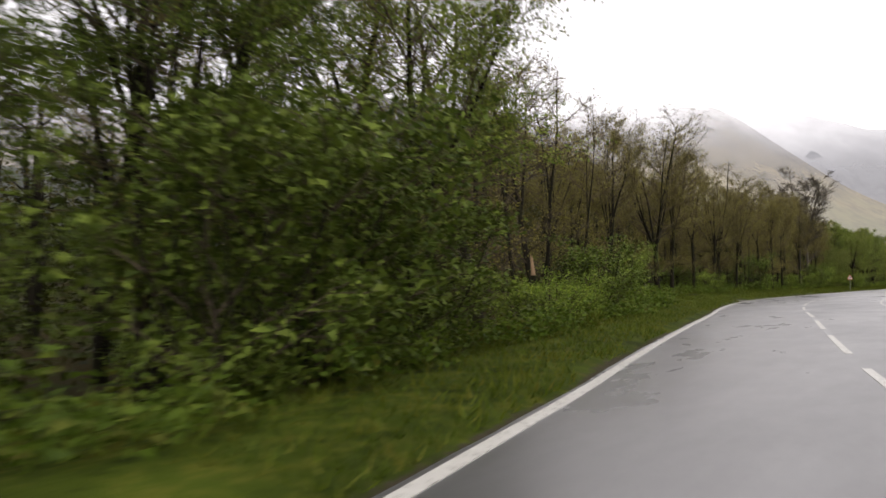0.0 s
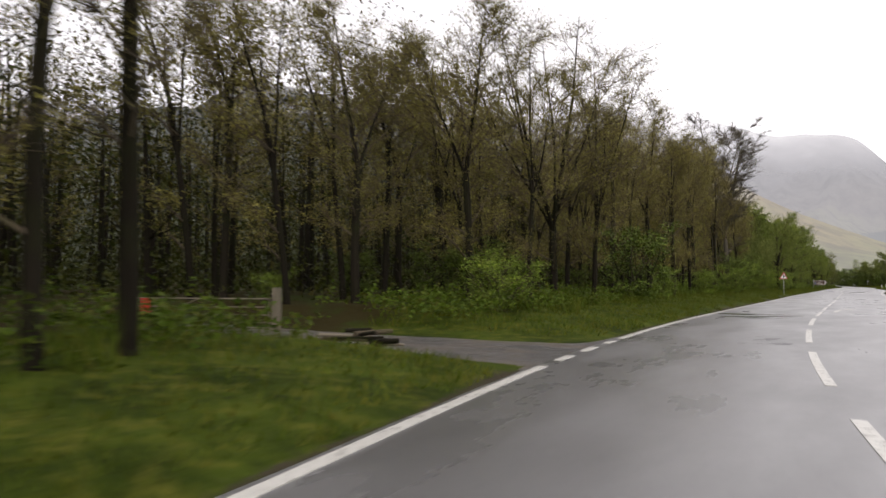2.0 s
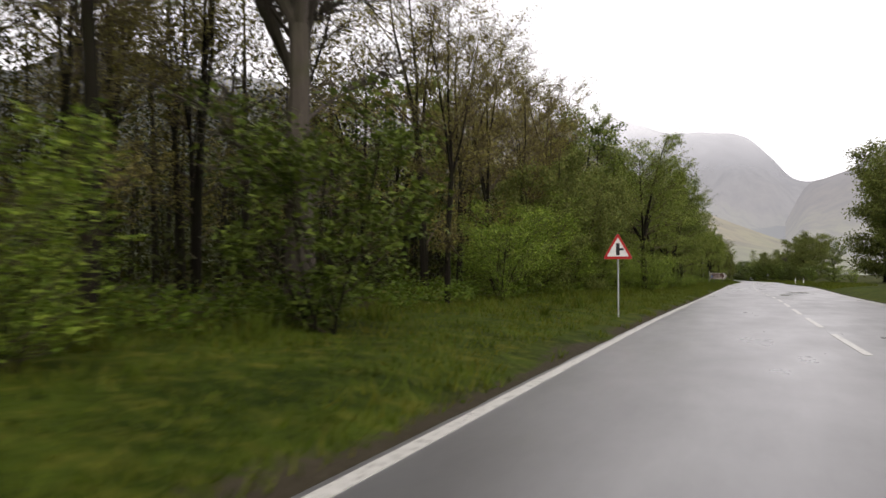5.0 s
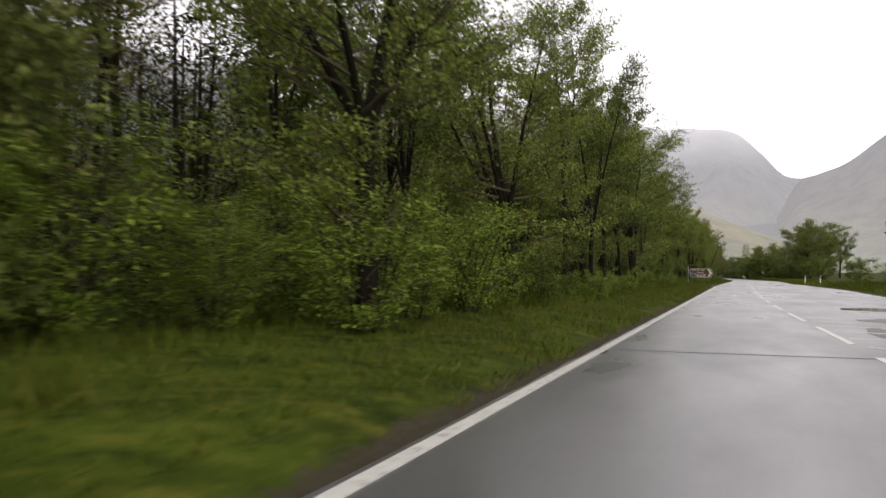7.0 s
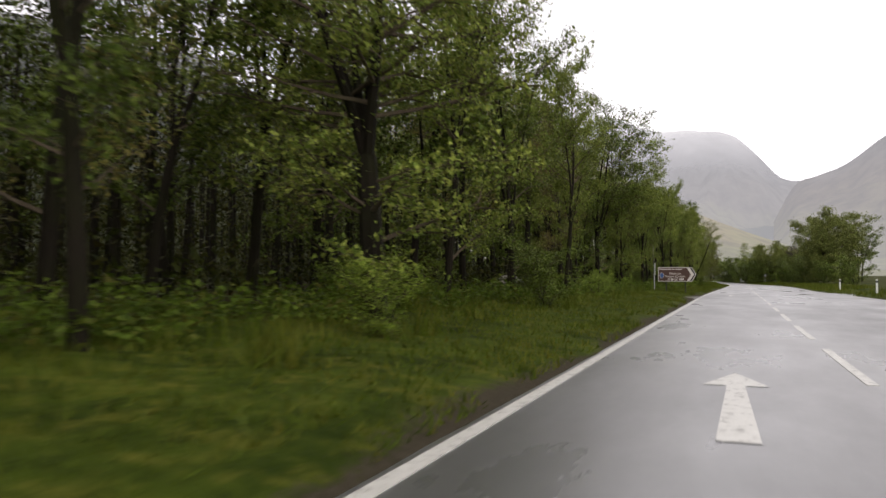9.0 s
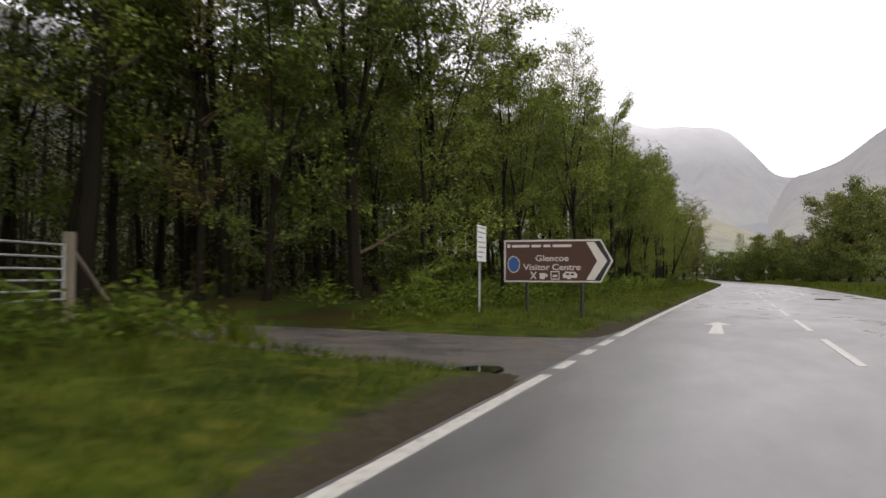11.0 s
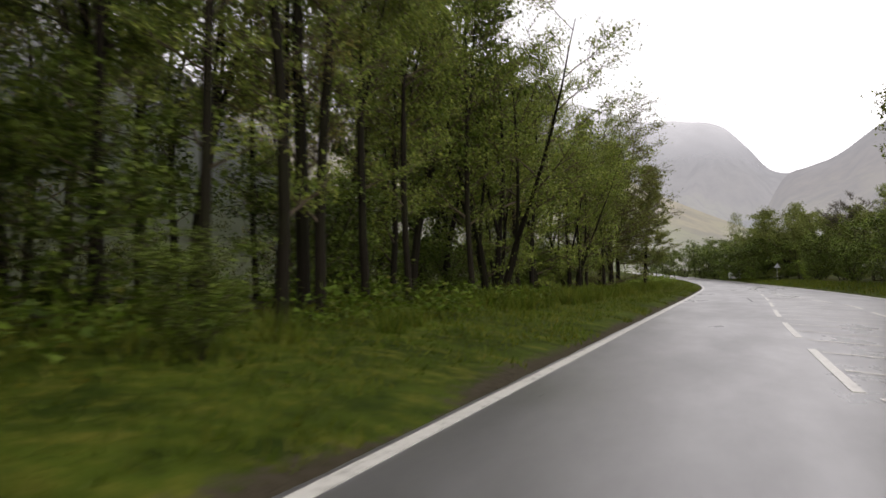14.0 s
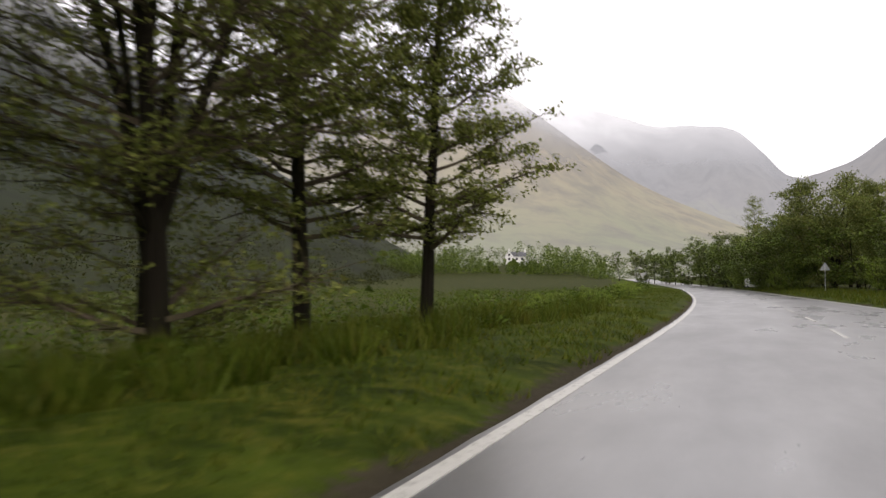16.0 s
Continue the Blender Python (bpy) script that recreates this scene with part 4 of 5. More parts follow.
# trees that stand out, by their trunks
KNOWN = [
    (("alder", 1), -9.6, 7.0, 0.95), (("green", 3), -11.6, 10.5, 0.95), (("alder", 3), -10.4, 12.6, 0.95), (("leaning", 0), -12.6, 21.0, 0.9), (("leaning", 0), -12.8, 25.6, 0.95),
    (("sapling", 0), -11.8, 26.5, 0.95), (("forked", 0), -13.8, 41.9, 1.0), (("alder", 3), -14.0, 35.5, 0.9), (("alder", 1), -15.2, 38.4, 0.9), (("alder", 0), -13.4, 43.2, 0.95), (("alder", 2), -13.9, 44.6, 0.9),
    (("alder", 3), -16.7, 58.8, 0.92), (("alder", 0), -15.9, 61.5, 0.9), (("forked", 1), -16.7, 66.0, 1.0), (("alder", 1), -15.7, 67.5, 0.9), (("alder", 2), -17.0, 74.6, 0.9), (("alder", 0), -16.9, 77.5, 0.85),
    (("alder", 3), -16.8, 81.3, 1.0), (("alder", 1), -15.9, 83.2, 0.85), (("alder", 2), -16.2, 84.8, 0.9), (("alder", 0), -17.4, 87.5, 0.95), (("alder", 1), -16.4, 91.0, 0.95), (("alder", 2), -17.0, 96.0, 1.0),
    (("alder", 3), -18.0, 100.5, 1.05), (("alder", 0), -17.0, 105.5, 1.05), (("bare", 0), -16.6, 109.4, 1.0), (("bare", 1), -18.0, 112.2, 1.04), (("green", 0), -17.0, 117.4, 0.75), (("alder", 1), -18.6, 126.0, 0.85),
    (("alder", 0), -18.8, 131.5, 0.9), (("alder", 2), -19.2, 136.5, 0.95), (("green", 1), -18.6, 140.0, 0.8), (("green", 3), -18.0, 145.0, 0.9), (("oak", 0), -16.2, 150.0, 1.0), (("dark", 2), -17.0, 156.0, 0.95),
    (("oak", 1), -16.2, 161.0, 0.98), (("green", 1), -15.3, 166.0, 1.0), (("dark", 0), -15.2, 170.8, 1.0), (("oak", 0), -16.6, 175.0, 0.95), (("green", 3), -16.0, 179.5, 1.0), (("dark", 1), -15.8, 184.0, 1.0),
    (("oak", 1), -16.2, 191.0, 1.22), (("green", 0), -16.6, 197.0, 1.2), (("dark", 2), -16.4, 203.0, 1.0), (("green", 1), -16.0, 209.5, 0.95), (("green", 2), -16.8, 215.0, 0.9), (("alder", 3), -19.0, 221.0, 0.9),
    (("green", 3), -22.4, 222.5, 0.9), (("dark", 0), -20.8, 234.6, 0.9), (("green", 0), -18.0, 238.0, 0.85), (("green", 1), -16.8, 242.0, 0.85), (("dark", 1), -17.2, 246.0, 0.85), 
    (("green", 2), -15.8, 249.5, 0.8), (("birch", 0), -17.0, 254.8, 1.0), (("alder", 1), -16.6, 250.6, 0.8), (("dark", 2), -15.4, 257.5, 0.85), (("green", 3), -15.2, 262.0, 1.05), (("dark", 0), -15.6, 266.0, 0.85),
    (("green", 0), -14.0, 271.4, 0.8), (("green", 1), -14.4, 275.0, 0.82), (("green", 2), -13.8, 279.9, 0.85), (("alder", 2), -14.4, 283.0, 0.85), (("alder", 0), -14.6, 287.0, 0.95), (("alder", 3), -14.4, 288.6, 0.95),
    (("alder", 1), -14.7, 290.3, 0.95), (("green", 3), -14.6, 293.0, 0.8), (("alder", 2), -14.9, 294.8, 0.9), (("oak", 2), -15.3, 302.4, 0.98), (("green", 0), -16.0, 305.7, 0.85), (("dark", 1), -17.9, 308.4, 0.9),
    (("alder", 1), -16.2, 309.4, 0.85), (("dark", 0), -20.6, 312.6, 1.05), (("green", 1), -17.0, 312.6, 0.95), (("oak", 1), -16.8, 315.0, 1.0), (("sapling", 0), -15.4, 316.6, 0.85), (("oak", 2), -15.7, 318.3, 0.9),
    (("green", 2), -15.3, 320.7, 0.8), (("alder", 3), -15.0, 321.5, 0.85), (("alder", 2), -16.4, 323.0, 0.8), (("forked", 1), -15.2, 326.1, 0.98), (("forked", 0), -16.0, 326.8, 0.85), (("pine", 1), -15.2, 329.4, 0.80), (("pine", 0), -13.7, 330.8, 0.68)]
for key, x, y, sc in KNOWN:
    if key[0] == "forked" and y > 300:
        key = ("forked", 2)
    if key[0] == "alder" and y > 246:
        key = ("slender", key[1] % 2)
    if key[0] in ("green", "dark") and 116 < y < 153:
        key = ("slender", key[1] % 2) if key[1] % 2 else ("alder", key[1])
    slim = 1.0 if key[0] in ("bare", "pine", "forked") else 0.82
    if key[0] in ("green", "dark", "oak") and (154 < y < 216 or 250 < y < 322):
        slim, sc, x = 0.78, sc * 0.94, x - 0.5
    if key[0] == "oak":
        slim = 1.0
        if y < 300:
            sc, x = sc * 0.93, x + 0.4
    if 34 < y < 112:
        sc *= 0.86 if y < 66 else 0.93
    if 256 < y < 298:
        sc, x = sc * (0.92 if y > 267 else 0.96), x - (0.7 if y > 267 else 0.3)
    if 232 < y < 248:
        sc *= 0.92
    plant_at(key, x, y, sc * (0.94 if key[0] in ("green", "dark") else 1.0), wide=slim)

for key, x, y, sc in ((("dark", 0), -19.4, 236.8, 1.22), (("green", 0), -18.6, 240.4, 1.12), (("green", 3), -23.6, 231.4, 1.2), (("dark", 1), -22.6, 235.4, 1.25), (("green", 1), -24.2, 225.6, 1.2),
                      (("dark", 2), -17.6, 282.6, 0.95), (("slender", 0), -18.4, 286.4, 0.9), (("slender", 1), -19.6, 291.0, 0.9), (("thicket", 0), -16.8, 286.4, 0.8), (("thicket", 1), -17.4, 293.0, 0.8)):
    plant_at(key, x, y, sc)
rng = random.Random(12)
for k in range(14):
    y = 300 + 1.5 * k + rng.uniform(-0.8, 0.8)
    plant_at((("back_green", 0), ("back_green", 2), ("back_green", 1), ("back_alder", k % 3))[k % 4], -16.8 - (k * 2.3) % 8 - rng.uniform(0, 1.2), y, rng.uniform(0.72, 0.95))
for k in range(9):
    plant_at(("thicket", k % 2), -17.5 - (k * 1.9) % 5, 296 + 2.9 * k, rng.uniform(0.6, 0.85))
for x, y, sc in ((-17.9, 131.0, 0.62), (-17.4, 137.5, 0.66), (-17.6, 143.5, 0.68)):
    plant_at(("round", int(y) % 2), x, y, sc, wide=0.85)
plant_at(("green", 0), -15.9, 268.3, 0.82, wide=0.85)
plant_at(("dark", 1), -17.0, 271.8, 0.85, wide=0.85)
plant_at(("back_green", 0), -18.4, 262.6, 0.8)
plant_at(("back_green", 2), -17.8, 266.4, 0.75)
plant_at(("green", 1), -10.8, 4.2, 0.9)
plant_at(("oak", 0), -8.1, 10.9, 0.72)
plant_at(("dark", 2), -8.8, 6.6, 0.75, wide=0.85)
plant_at(("dark", 0), -8.4, 3.4, 0.75, wide=0.85)
plant_at(("dark", 1), -12.8, 8.4, 0.9)
for k, (x, y, sc) in enumerate(((-18.6, 317.2, 0.8), (-20.4, 320.0, 0.85), (-18.4, 322.6, 0.75), (-21.0, 324.6, 0.8))):
    plant_at(("back_green", (0, 2, 1, 0)[k]), x, y, sc)
    plant_at(("thicket", k % 2), x + 0.9, y + 1.2, 0.7)
plant_at(("leaning", 0), -9.8, 16.8, 1.0, turn=radians(222))
plant_at(("sapling", 0), -11.0, 18.6, 1.05, turn=radians(215))
plant_at(("sapling", 0), -11.4, 21.8, 1.0, turn=radians(230))
plant_at(("sapling", 0), -12.2, 24.6, 1.1, turn=radians(80))

for k in range(16):
    y = 271.5 + 1.9 * k
    plant((("slender", k % 2), ("green", 0), ("alder", 2), ("slender", (k + 1) % 2))[k % 4], -(4.6 + (k * 1.7) % 4.2), y, 0.78 + 0.05 * (k % 4), wide=0.8)

# the wood behind the first row
rng = random.Random(4)
for y0 in np.arange(-8, 299, 4.2):
    for d0, keep in ((9.0, 0.95), (13.5, 0.85), (18.5, 0.30)):
        if rng.random() > (keep if y0 < 228 else 1.0):
            continue
        y, d = y0 + rng.uniform(-1.7, 1.7), d0 + rng.uniform(-1.8, 1.8)
        if 12 < y < 34 and d < 10.5 or y < 30 and rng.random() < 0.35:
            continue
        if any(abs(y - ty - 0.05 * d) < hw + 1.2 and d < 13.5 for ty, hw in TRACKS) or (216 < y < 232 and d < 13):
            continue
        brown = y < 113
        if brown:
            key = ("back_alder", rng.randrange(3))
        else:
            key = ("back_green", rng.randrange(3)) if rng.random() < (0.75 if y > 156 else 0.25) else ("back_alder", rng.randrange(3))
        plant(key, -d, y, rng.uniform(0.85, 1.12) * (0.80 if y < 112 else 0.92))

for y0 in np.arange(33, 114, 2.3):
    y, d = y0 + rng.uniform(-0.9, 0.9), rng.uniform(6.6, 12.0)
    if any(abs(y - ty - 0.05 * d) < hw + 1.2 for ty, hw in TRACKS) or 39 < y < 54 and d < 10:
        continue
    plant(("alder", rng.randrange(4)) if rng.random() < 0.5 else ("back_alder", rng.randrange(3)), -d, y, rng.uniform(0.72, 0.92), wide=0.85)

# shrubs along the edge of the wood
SHRUBS = [(-6.0, 5.2, 1.5), (-6.6, 7.0, 1.6), (-7.6, 8.6, 1.7), (-7.4, 10.4, 1.3), (-7.8, 12.2, 0.5), (-9.4, 19.6, 0.7), (-9.3, 21.4, 0.5), (-10.2, 23.2, 0.75), (-10.4, 25.4, 0.8), (-10.9, 28.2, 1.2),
          (-10.8, 20.4, 0.7), (-15.2, 57.5, 0.7), (-15.3, 72.0, 0.9), (-15.6, 79.0, 0.6), (-15.8, 93.0, 0.8), (-15.4, 103.0, 0.8), (-15.6, 108.5, 0.9),
          (-17.0, 122.0, 1.2), (-17.4, 124.5, 1.5), (-17.8, 127.0, 1.7), (-17.6, 129.6, 1.5), (-18.2, 132.0, 1.7), (-17.6, 134.8, 1.3), (-17.6, 137.5, 1.2), (-17.6, 141.0, 1.1), (-17.2, 145.0, 1.0), (-16.9, 149.0, 1.3), (-16.6, 147.0, 1.2), (-16.0, 154.5, 1.25), (-15.9, 158.0, 1.2), (-17.0, 139.2, 1.4), (-16.8, 143.2, 1.35), (-15.0, 250.2, 0.6), (-15.2, 153.5, 0.9), (-15.1, 148.4, 0.8), (-15.4, 151.0, 0.7), (-15.0, 159.0, 0.8), (-15.0, 168.5, 0.8), (-14.8, 174.5, 0.8), (-14.9, 188.0, 0.8),
          (-15.2, 200.0, 0.9), (-15.6, 212.0, 0.8), (-16.6, 219.5, 0.9), (-17.4, 236.5, 0.7), (-15.6, 245.5, 0.8), (-14.9, 248.0, 0.8), (-14.6, 259.5, 0.7), (-14.2, 268.0, 0.7), (-13.9, 285.0, 0.6),
          (-13.6, 338.5, 0.40), (-14.6, 343.0, 0.5), (-13.4, 348.5, 0.45), (-14.6, 352.0, 0.55), (-13.6, 358.0, 0.6), (-14.6, 364.0, 0.65), (-15.2, 369.0, 0.7), (-16.4, 376.0, 0.8), (-17.6, 384.0, 0.9), (-15.6, 347, 0.5), (-16.8, 356, 0.6)]
for k, (x, y, sc) in enumerate(SHRUBS):
    if 156 < y:
        sc *= 0.55
    if y < 13:
        plant_at(("thicket", k % 2), x, y, sc * 0.62)
        continue
    if sc >= 1.2 and y < 300:
        plant_at(("bush", k % 2), x, y, sc * (0.48 if y < 142 else 0.36))
        continue
    plant_at((("shrub", k % 3) if k % 4 else ("thicket", k % 2)) if y < 300 else ("shrub", k % 3), x, y, sc)
rng = random.Random(8)
for k in range(40):
    y = rng.uniform(-5, 290)
    d = rng.uniform(7.0, 11.0)
    if any(abs(y - ty - 0.05 * d) < hw + 1.5 for ty, hw in TRACKS) or 41 < y < 54:
        continue
    plant(rng.choice([("thicket", 0), ("thicket", 1), ("shrub", 2)]), -d, y, rng.uniform(0.4, 0.7) if y > 140 or y < 120 else rng.uniform(0.7, 1.0))

# trees on the other side of the road and round the bend
RIGHT = [(("round", 0), 6.8, 211, 1.75), (("round", 1), 10.0, 203, 1.65), (("round", 1), 5.0, 329, 1.32), (("round", 0), 8.5, 336, 1.3), (("green", 0), 6.5, 343, 0.9), (("green", 1), 4.5, 352, 0.7),
         (("round", 0), 6.0, 358, 0.75), (("bare", 1), 4.8, 371, 0.62), (("round", 1), 4.4, 372, 0.8), (("round", 0), 2.4, 386, 0.85), (("round", 1), -0.4, 397, 1.1), (("round", 0), -2.8, 409, 0.8), (("birch", 0), -6.3, 428, 0.95),
         (("back_green", 0), -4.8, 420, 0.72), (("back_green", 2), -7.4, 432, 0.68), (("back_green", 0), -10.4, 443, 0.66), (("back_green", 2), -14.0, 456, 0.62), (("back_green", 0), -19.0, 470, 0.60), (("dark", 2), -24, 484, 0.6), (("dark", 1), -29, 498, 0.6), (("dark", 0), -35, 514, 0.6), (("bare", 0), 8, 384, 0.6), (("green", 3), 9, 402, 0.85), (("dark", 2), 4, 424, 0.85), (("green", 0), -2, 446, 0.8), (("dark", 1), 14, 352, 1.0), (("dark", 0), 16, 372, 1.0)]
for key, x, y, sc in RIGHT:
    if y > 386 and key[0] in ("dark", "green"):
        key = ("back_green", key[1] % 3)
    plant(key, x - float(left_at(y)), y, sc, group="trees across the road")
for k, (x, y, sc) in enumerate([(2.2, 338, 1.1), (3.4, 346, 1.2), (2.0, 356, 1.1), (3.2, 366, 1.2), (1.0, 374, 0.9), (0.8, 381, 1.0), (4.2, 318, 1.0), (5.0, 300, 1.1), (4.0, 286, 1.0), (6.0, 262, 1.2), (4.6, 250, 1.0), (5.6, 234, 1.0),
                                (-3.4, 398, 0.9), (-4.6, 406, 0.9), (-6.2, 415, 0.9), (-8.4, 426, 0.9)]):
    plant(("shrub", k % 3) if k % 2 else ("thicket", k % 2), x - float(left_at(y)), y, sc)
for k, (x, y, sc) in enumerate([(4.6, 340, 1.5), (5.6, 350, 1.6), (5.2, 364, 1.6), (3.6, 374, 1.5), (2.4, 384, 1.5), (1.2, 393, 1.6), (-0.8, 399, 1.6), (-2.2, 405, 1.6), (-3.4, 411, 1.6), (-4.4, 417, 1.6), (-5.6, 424, 1.7),
                                (-7.4, 433, 1.7), (-9.6, 442, 1.7), (-12.6, 454, 1.7), (-16.5, 466, 1.7), (-21, 480, 1.7), (-27, 496, 1.8), (-2.0, 420, 2.1), (-6.0, 438, 2.1), (2.0, 404, 2.1), (-11, 462, 2.1)]):
    plant(("thicket", k % 2), x - float(left_at(y)), y, sc, wide=1.25)


# ---------------------------------------------------------------- stuff: deep wood, grass, bracken
def far_wood():
    rr = random.Random(21)
    spots = []
    w = Wood(22)
    for y0 in np.arange(-30, 291, 2.6):
        for d0 in (15, 20, 24.5, 29, 35, 42):
            y, d = y0 + rr.uniform(-1.6, 1.6), d0 + rr.uniform(-2, 2)
            if any(abs(y - ty - 0.05 * d) < hw + 1.0 and d < 16 for ty, hw in TRACKS):
                continue
            p = place(-d, y)
            h = rr.uniform(8, 11) * (0.8 if y < 66 else 1.0)
            top = p + Vector((rr.uniform(-0.5, 0.5), rr.uniform(-0.5, 0.5), h))
            w.tube([p, p.lerp(top, 0.5), top], [0.15, 0.10, 0.02], 5)
            for k in range(7):
                q = p.lerp(top, rr.uniform(0.25, 0.95))
                a = rr.uniform(0, 6.28)
                w.spike(q, q + Vector((math.cos(a), math.sin(a), rr.uniform(0.2, 0.9))) * rr.uniform(1.2, 2.6), 0.035)
            for k in range(30 if y < 42 else 75):
                q = p.lerp(top, 0.04 + (0.55 if y < 42 else 0.97) * rr.random() ** 0.8)
                spots.append(q + Vector((rr.gauss(0, 1.3), rr.gauss(0, 1.3), rr.gauss(0, 0.5))))
    high, over = [], []
    for k in range(90000):
        y, d, h0 = rr.uniform(-34, 290), 9.5 + 38 * rr.random(), rr.random()
        if y < 40 and (d < 16 or h0 > 0.35) or any(abs(y - ty) < hw + 1.5 and d < 13 for ty, hw in TRACKS):
            continue
        h = rr.uniform(4.0, 7.5 if y < 48 else 9.5 + 0.10 * d) + 2.6 * noise.noise((d * 0.16, y * 0.16, 27))
        (high if y < 124 else over).append(place(-d, y) + Vector((0, 0, h)))
    for k in range(34000):
        y, d = rr.uniform(-30, 290), rr.uniform(8.5, 46)
        if any(abs(y - ty - 0.05 * d) < hw + 1.0 and d < 14 for ty, hw in TRACKS):
            continue
        h = 2.6 * max(0.0, 0.45 + noise.noise((d * 0.12, y * 0.12, 17)))
        over.append(place(-d, y) + Vector((0, 0, 0.15 + h * rr.random())))
    # loose leaf screen without trunks, added as a dark backing to the wood
    back = []
    for k in range(26000):
        y, d = rr.uniform(-36, 296), rr.uniform(42, 62)
        back.append(place(-d, y) + Vector((0, 0, (11 if y > 50 else 6.5) * rr.random() + 1.5 * noise.noise((d * 0.2, y * 0.2, 33)))))
    rs = np.random.RandomState(24)

    def sprays(points, each, wide, size):
        c = np.repeat(np.array(points), each, axis=0)
        return leaf_cloud(c + rs.normal(size=c.shape) * np.array([wide, wide, wide * 0.45]), size, rs, 0.5)
    root = empty("far_wood", Matrix.Identity(4), "deep woodland of thin trunks and mixed foliage in shade-darkened colours", "wood", kind="stuff")
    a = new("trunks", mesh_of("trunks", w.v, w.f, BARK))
    b = new("foliage", tri_mesh("foliage", np.concatenate((sprays(spots + over, 4, 0.35, 0.11), sprays(back, 3, 0.6, 0.30))), LEAF_DEEP_SHADE))
    c = new("canopy", tri_mesh("canopy", sprays(high, 5, 0.4, 0.09), LEAF_HAZE))
    a.parent = b.parent = c.parent = root


def far_trees():
    """Hedges and small trees beyond the moor, too far off to count."""
    rr = random.Random(31)
    w = Wood(32)
    for k in range(460):
        b = radians(rr.uniform(-30, -4))
        dist = rr.uniform(330, 385) if rr.random() < 0.65 else rr.uniform(400, 520)
        x, y = -9 + dist * math.sin(b), 318 + dist * math.cos(b)
        s = x - float(left_at(y))
        if -8 < s < float(wide_at(y)) + 6 or y < 470 and s > -30:
            continue
        p = place(s, y)
        h = rr.uniform(5.5, 11.5) if dist < 390 else rr.uniform(8, 14)
        if abs(math.degrees(b) + 14.95) < 2.0 and dist < 400:
            h *= 0.3
        for j in range(190):
            u = rr.random()
            w.leaf(p + Vector((rr.gauss(0, h * 0.3 * (1.15 - u)), rr.gauss(0, h * 0.3 * (1.15 - u)), 0.2 + h * u)), 0.36)
    tagged(new("far_hedge", mesh_of("far_hedge", w.lv, w.lf, LEAF_DARK)), "distant line of small dark trees across the moor", "trees", kind="stuff")


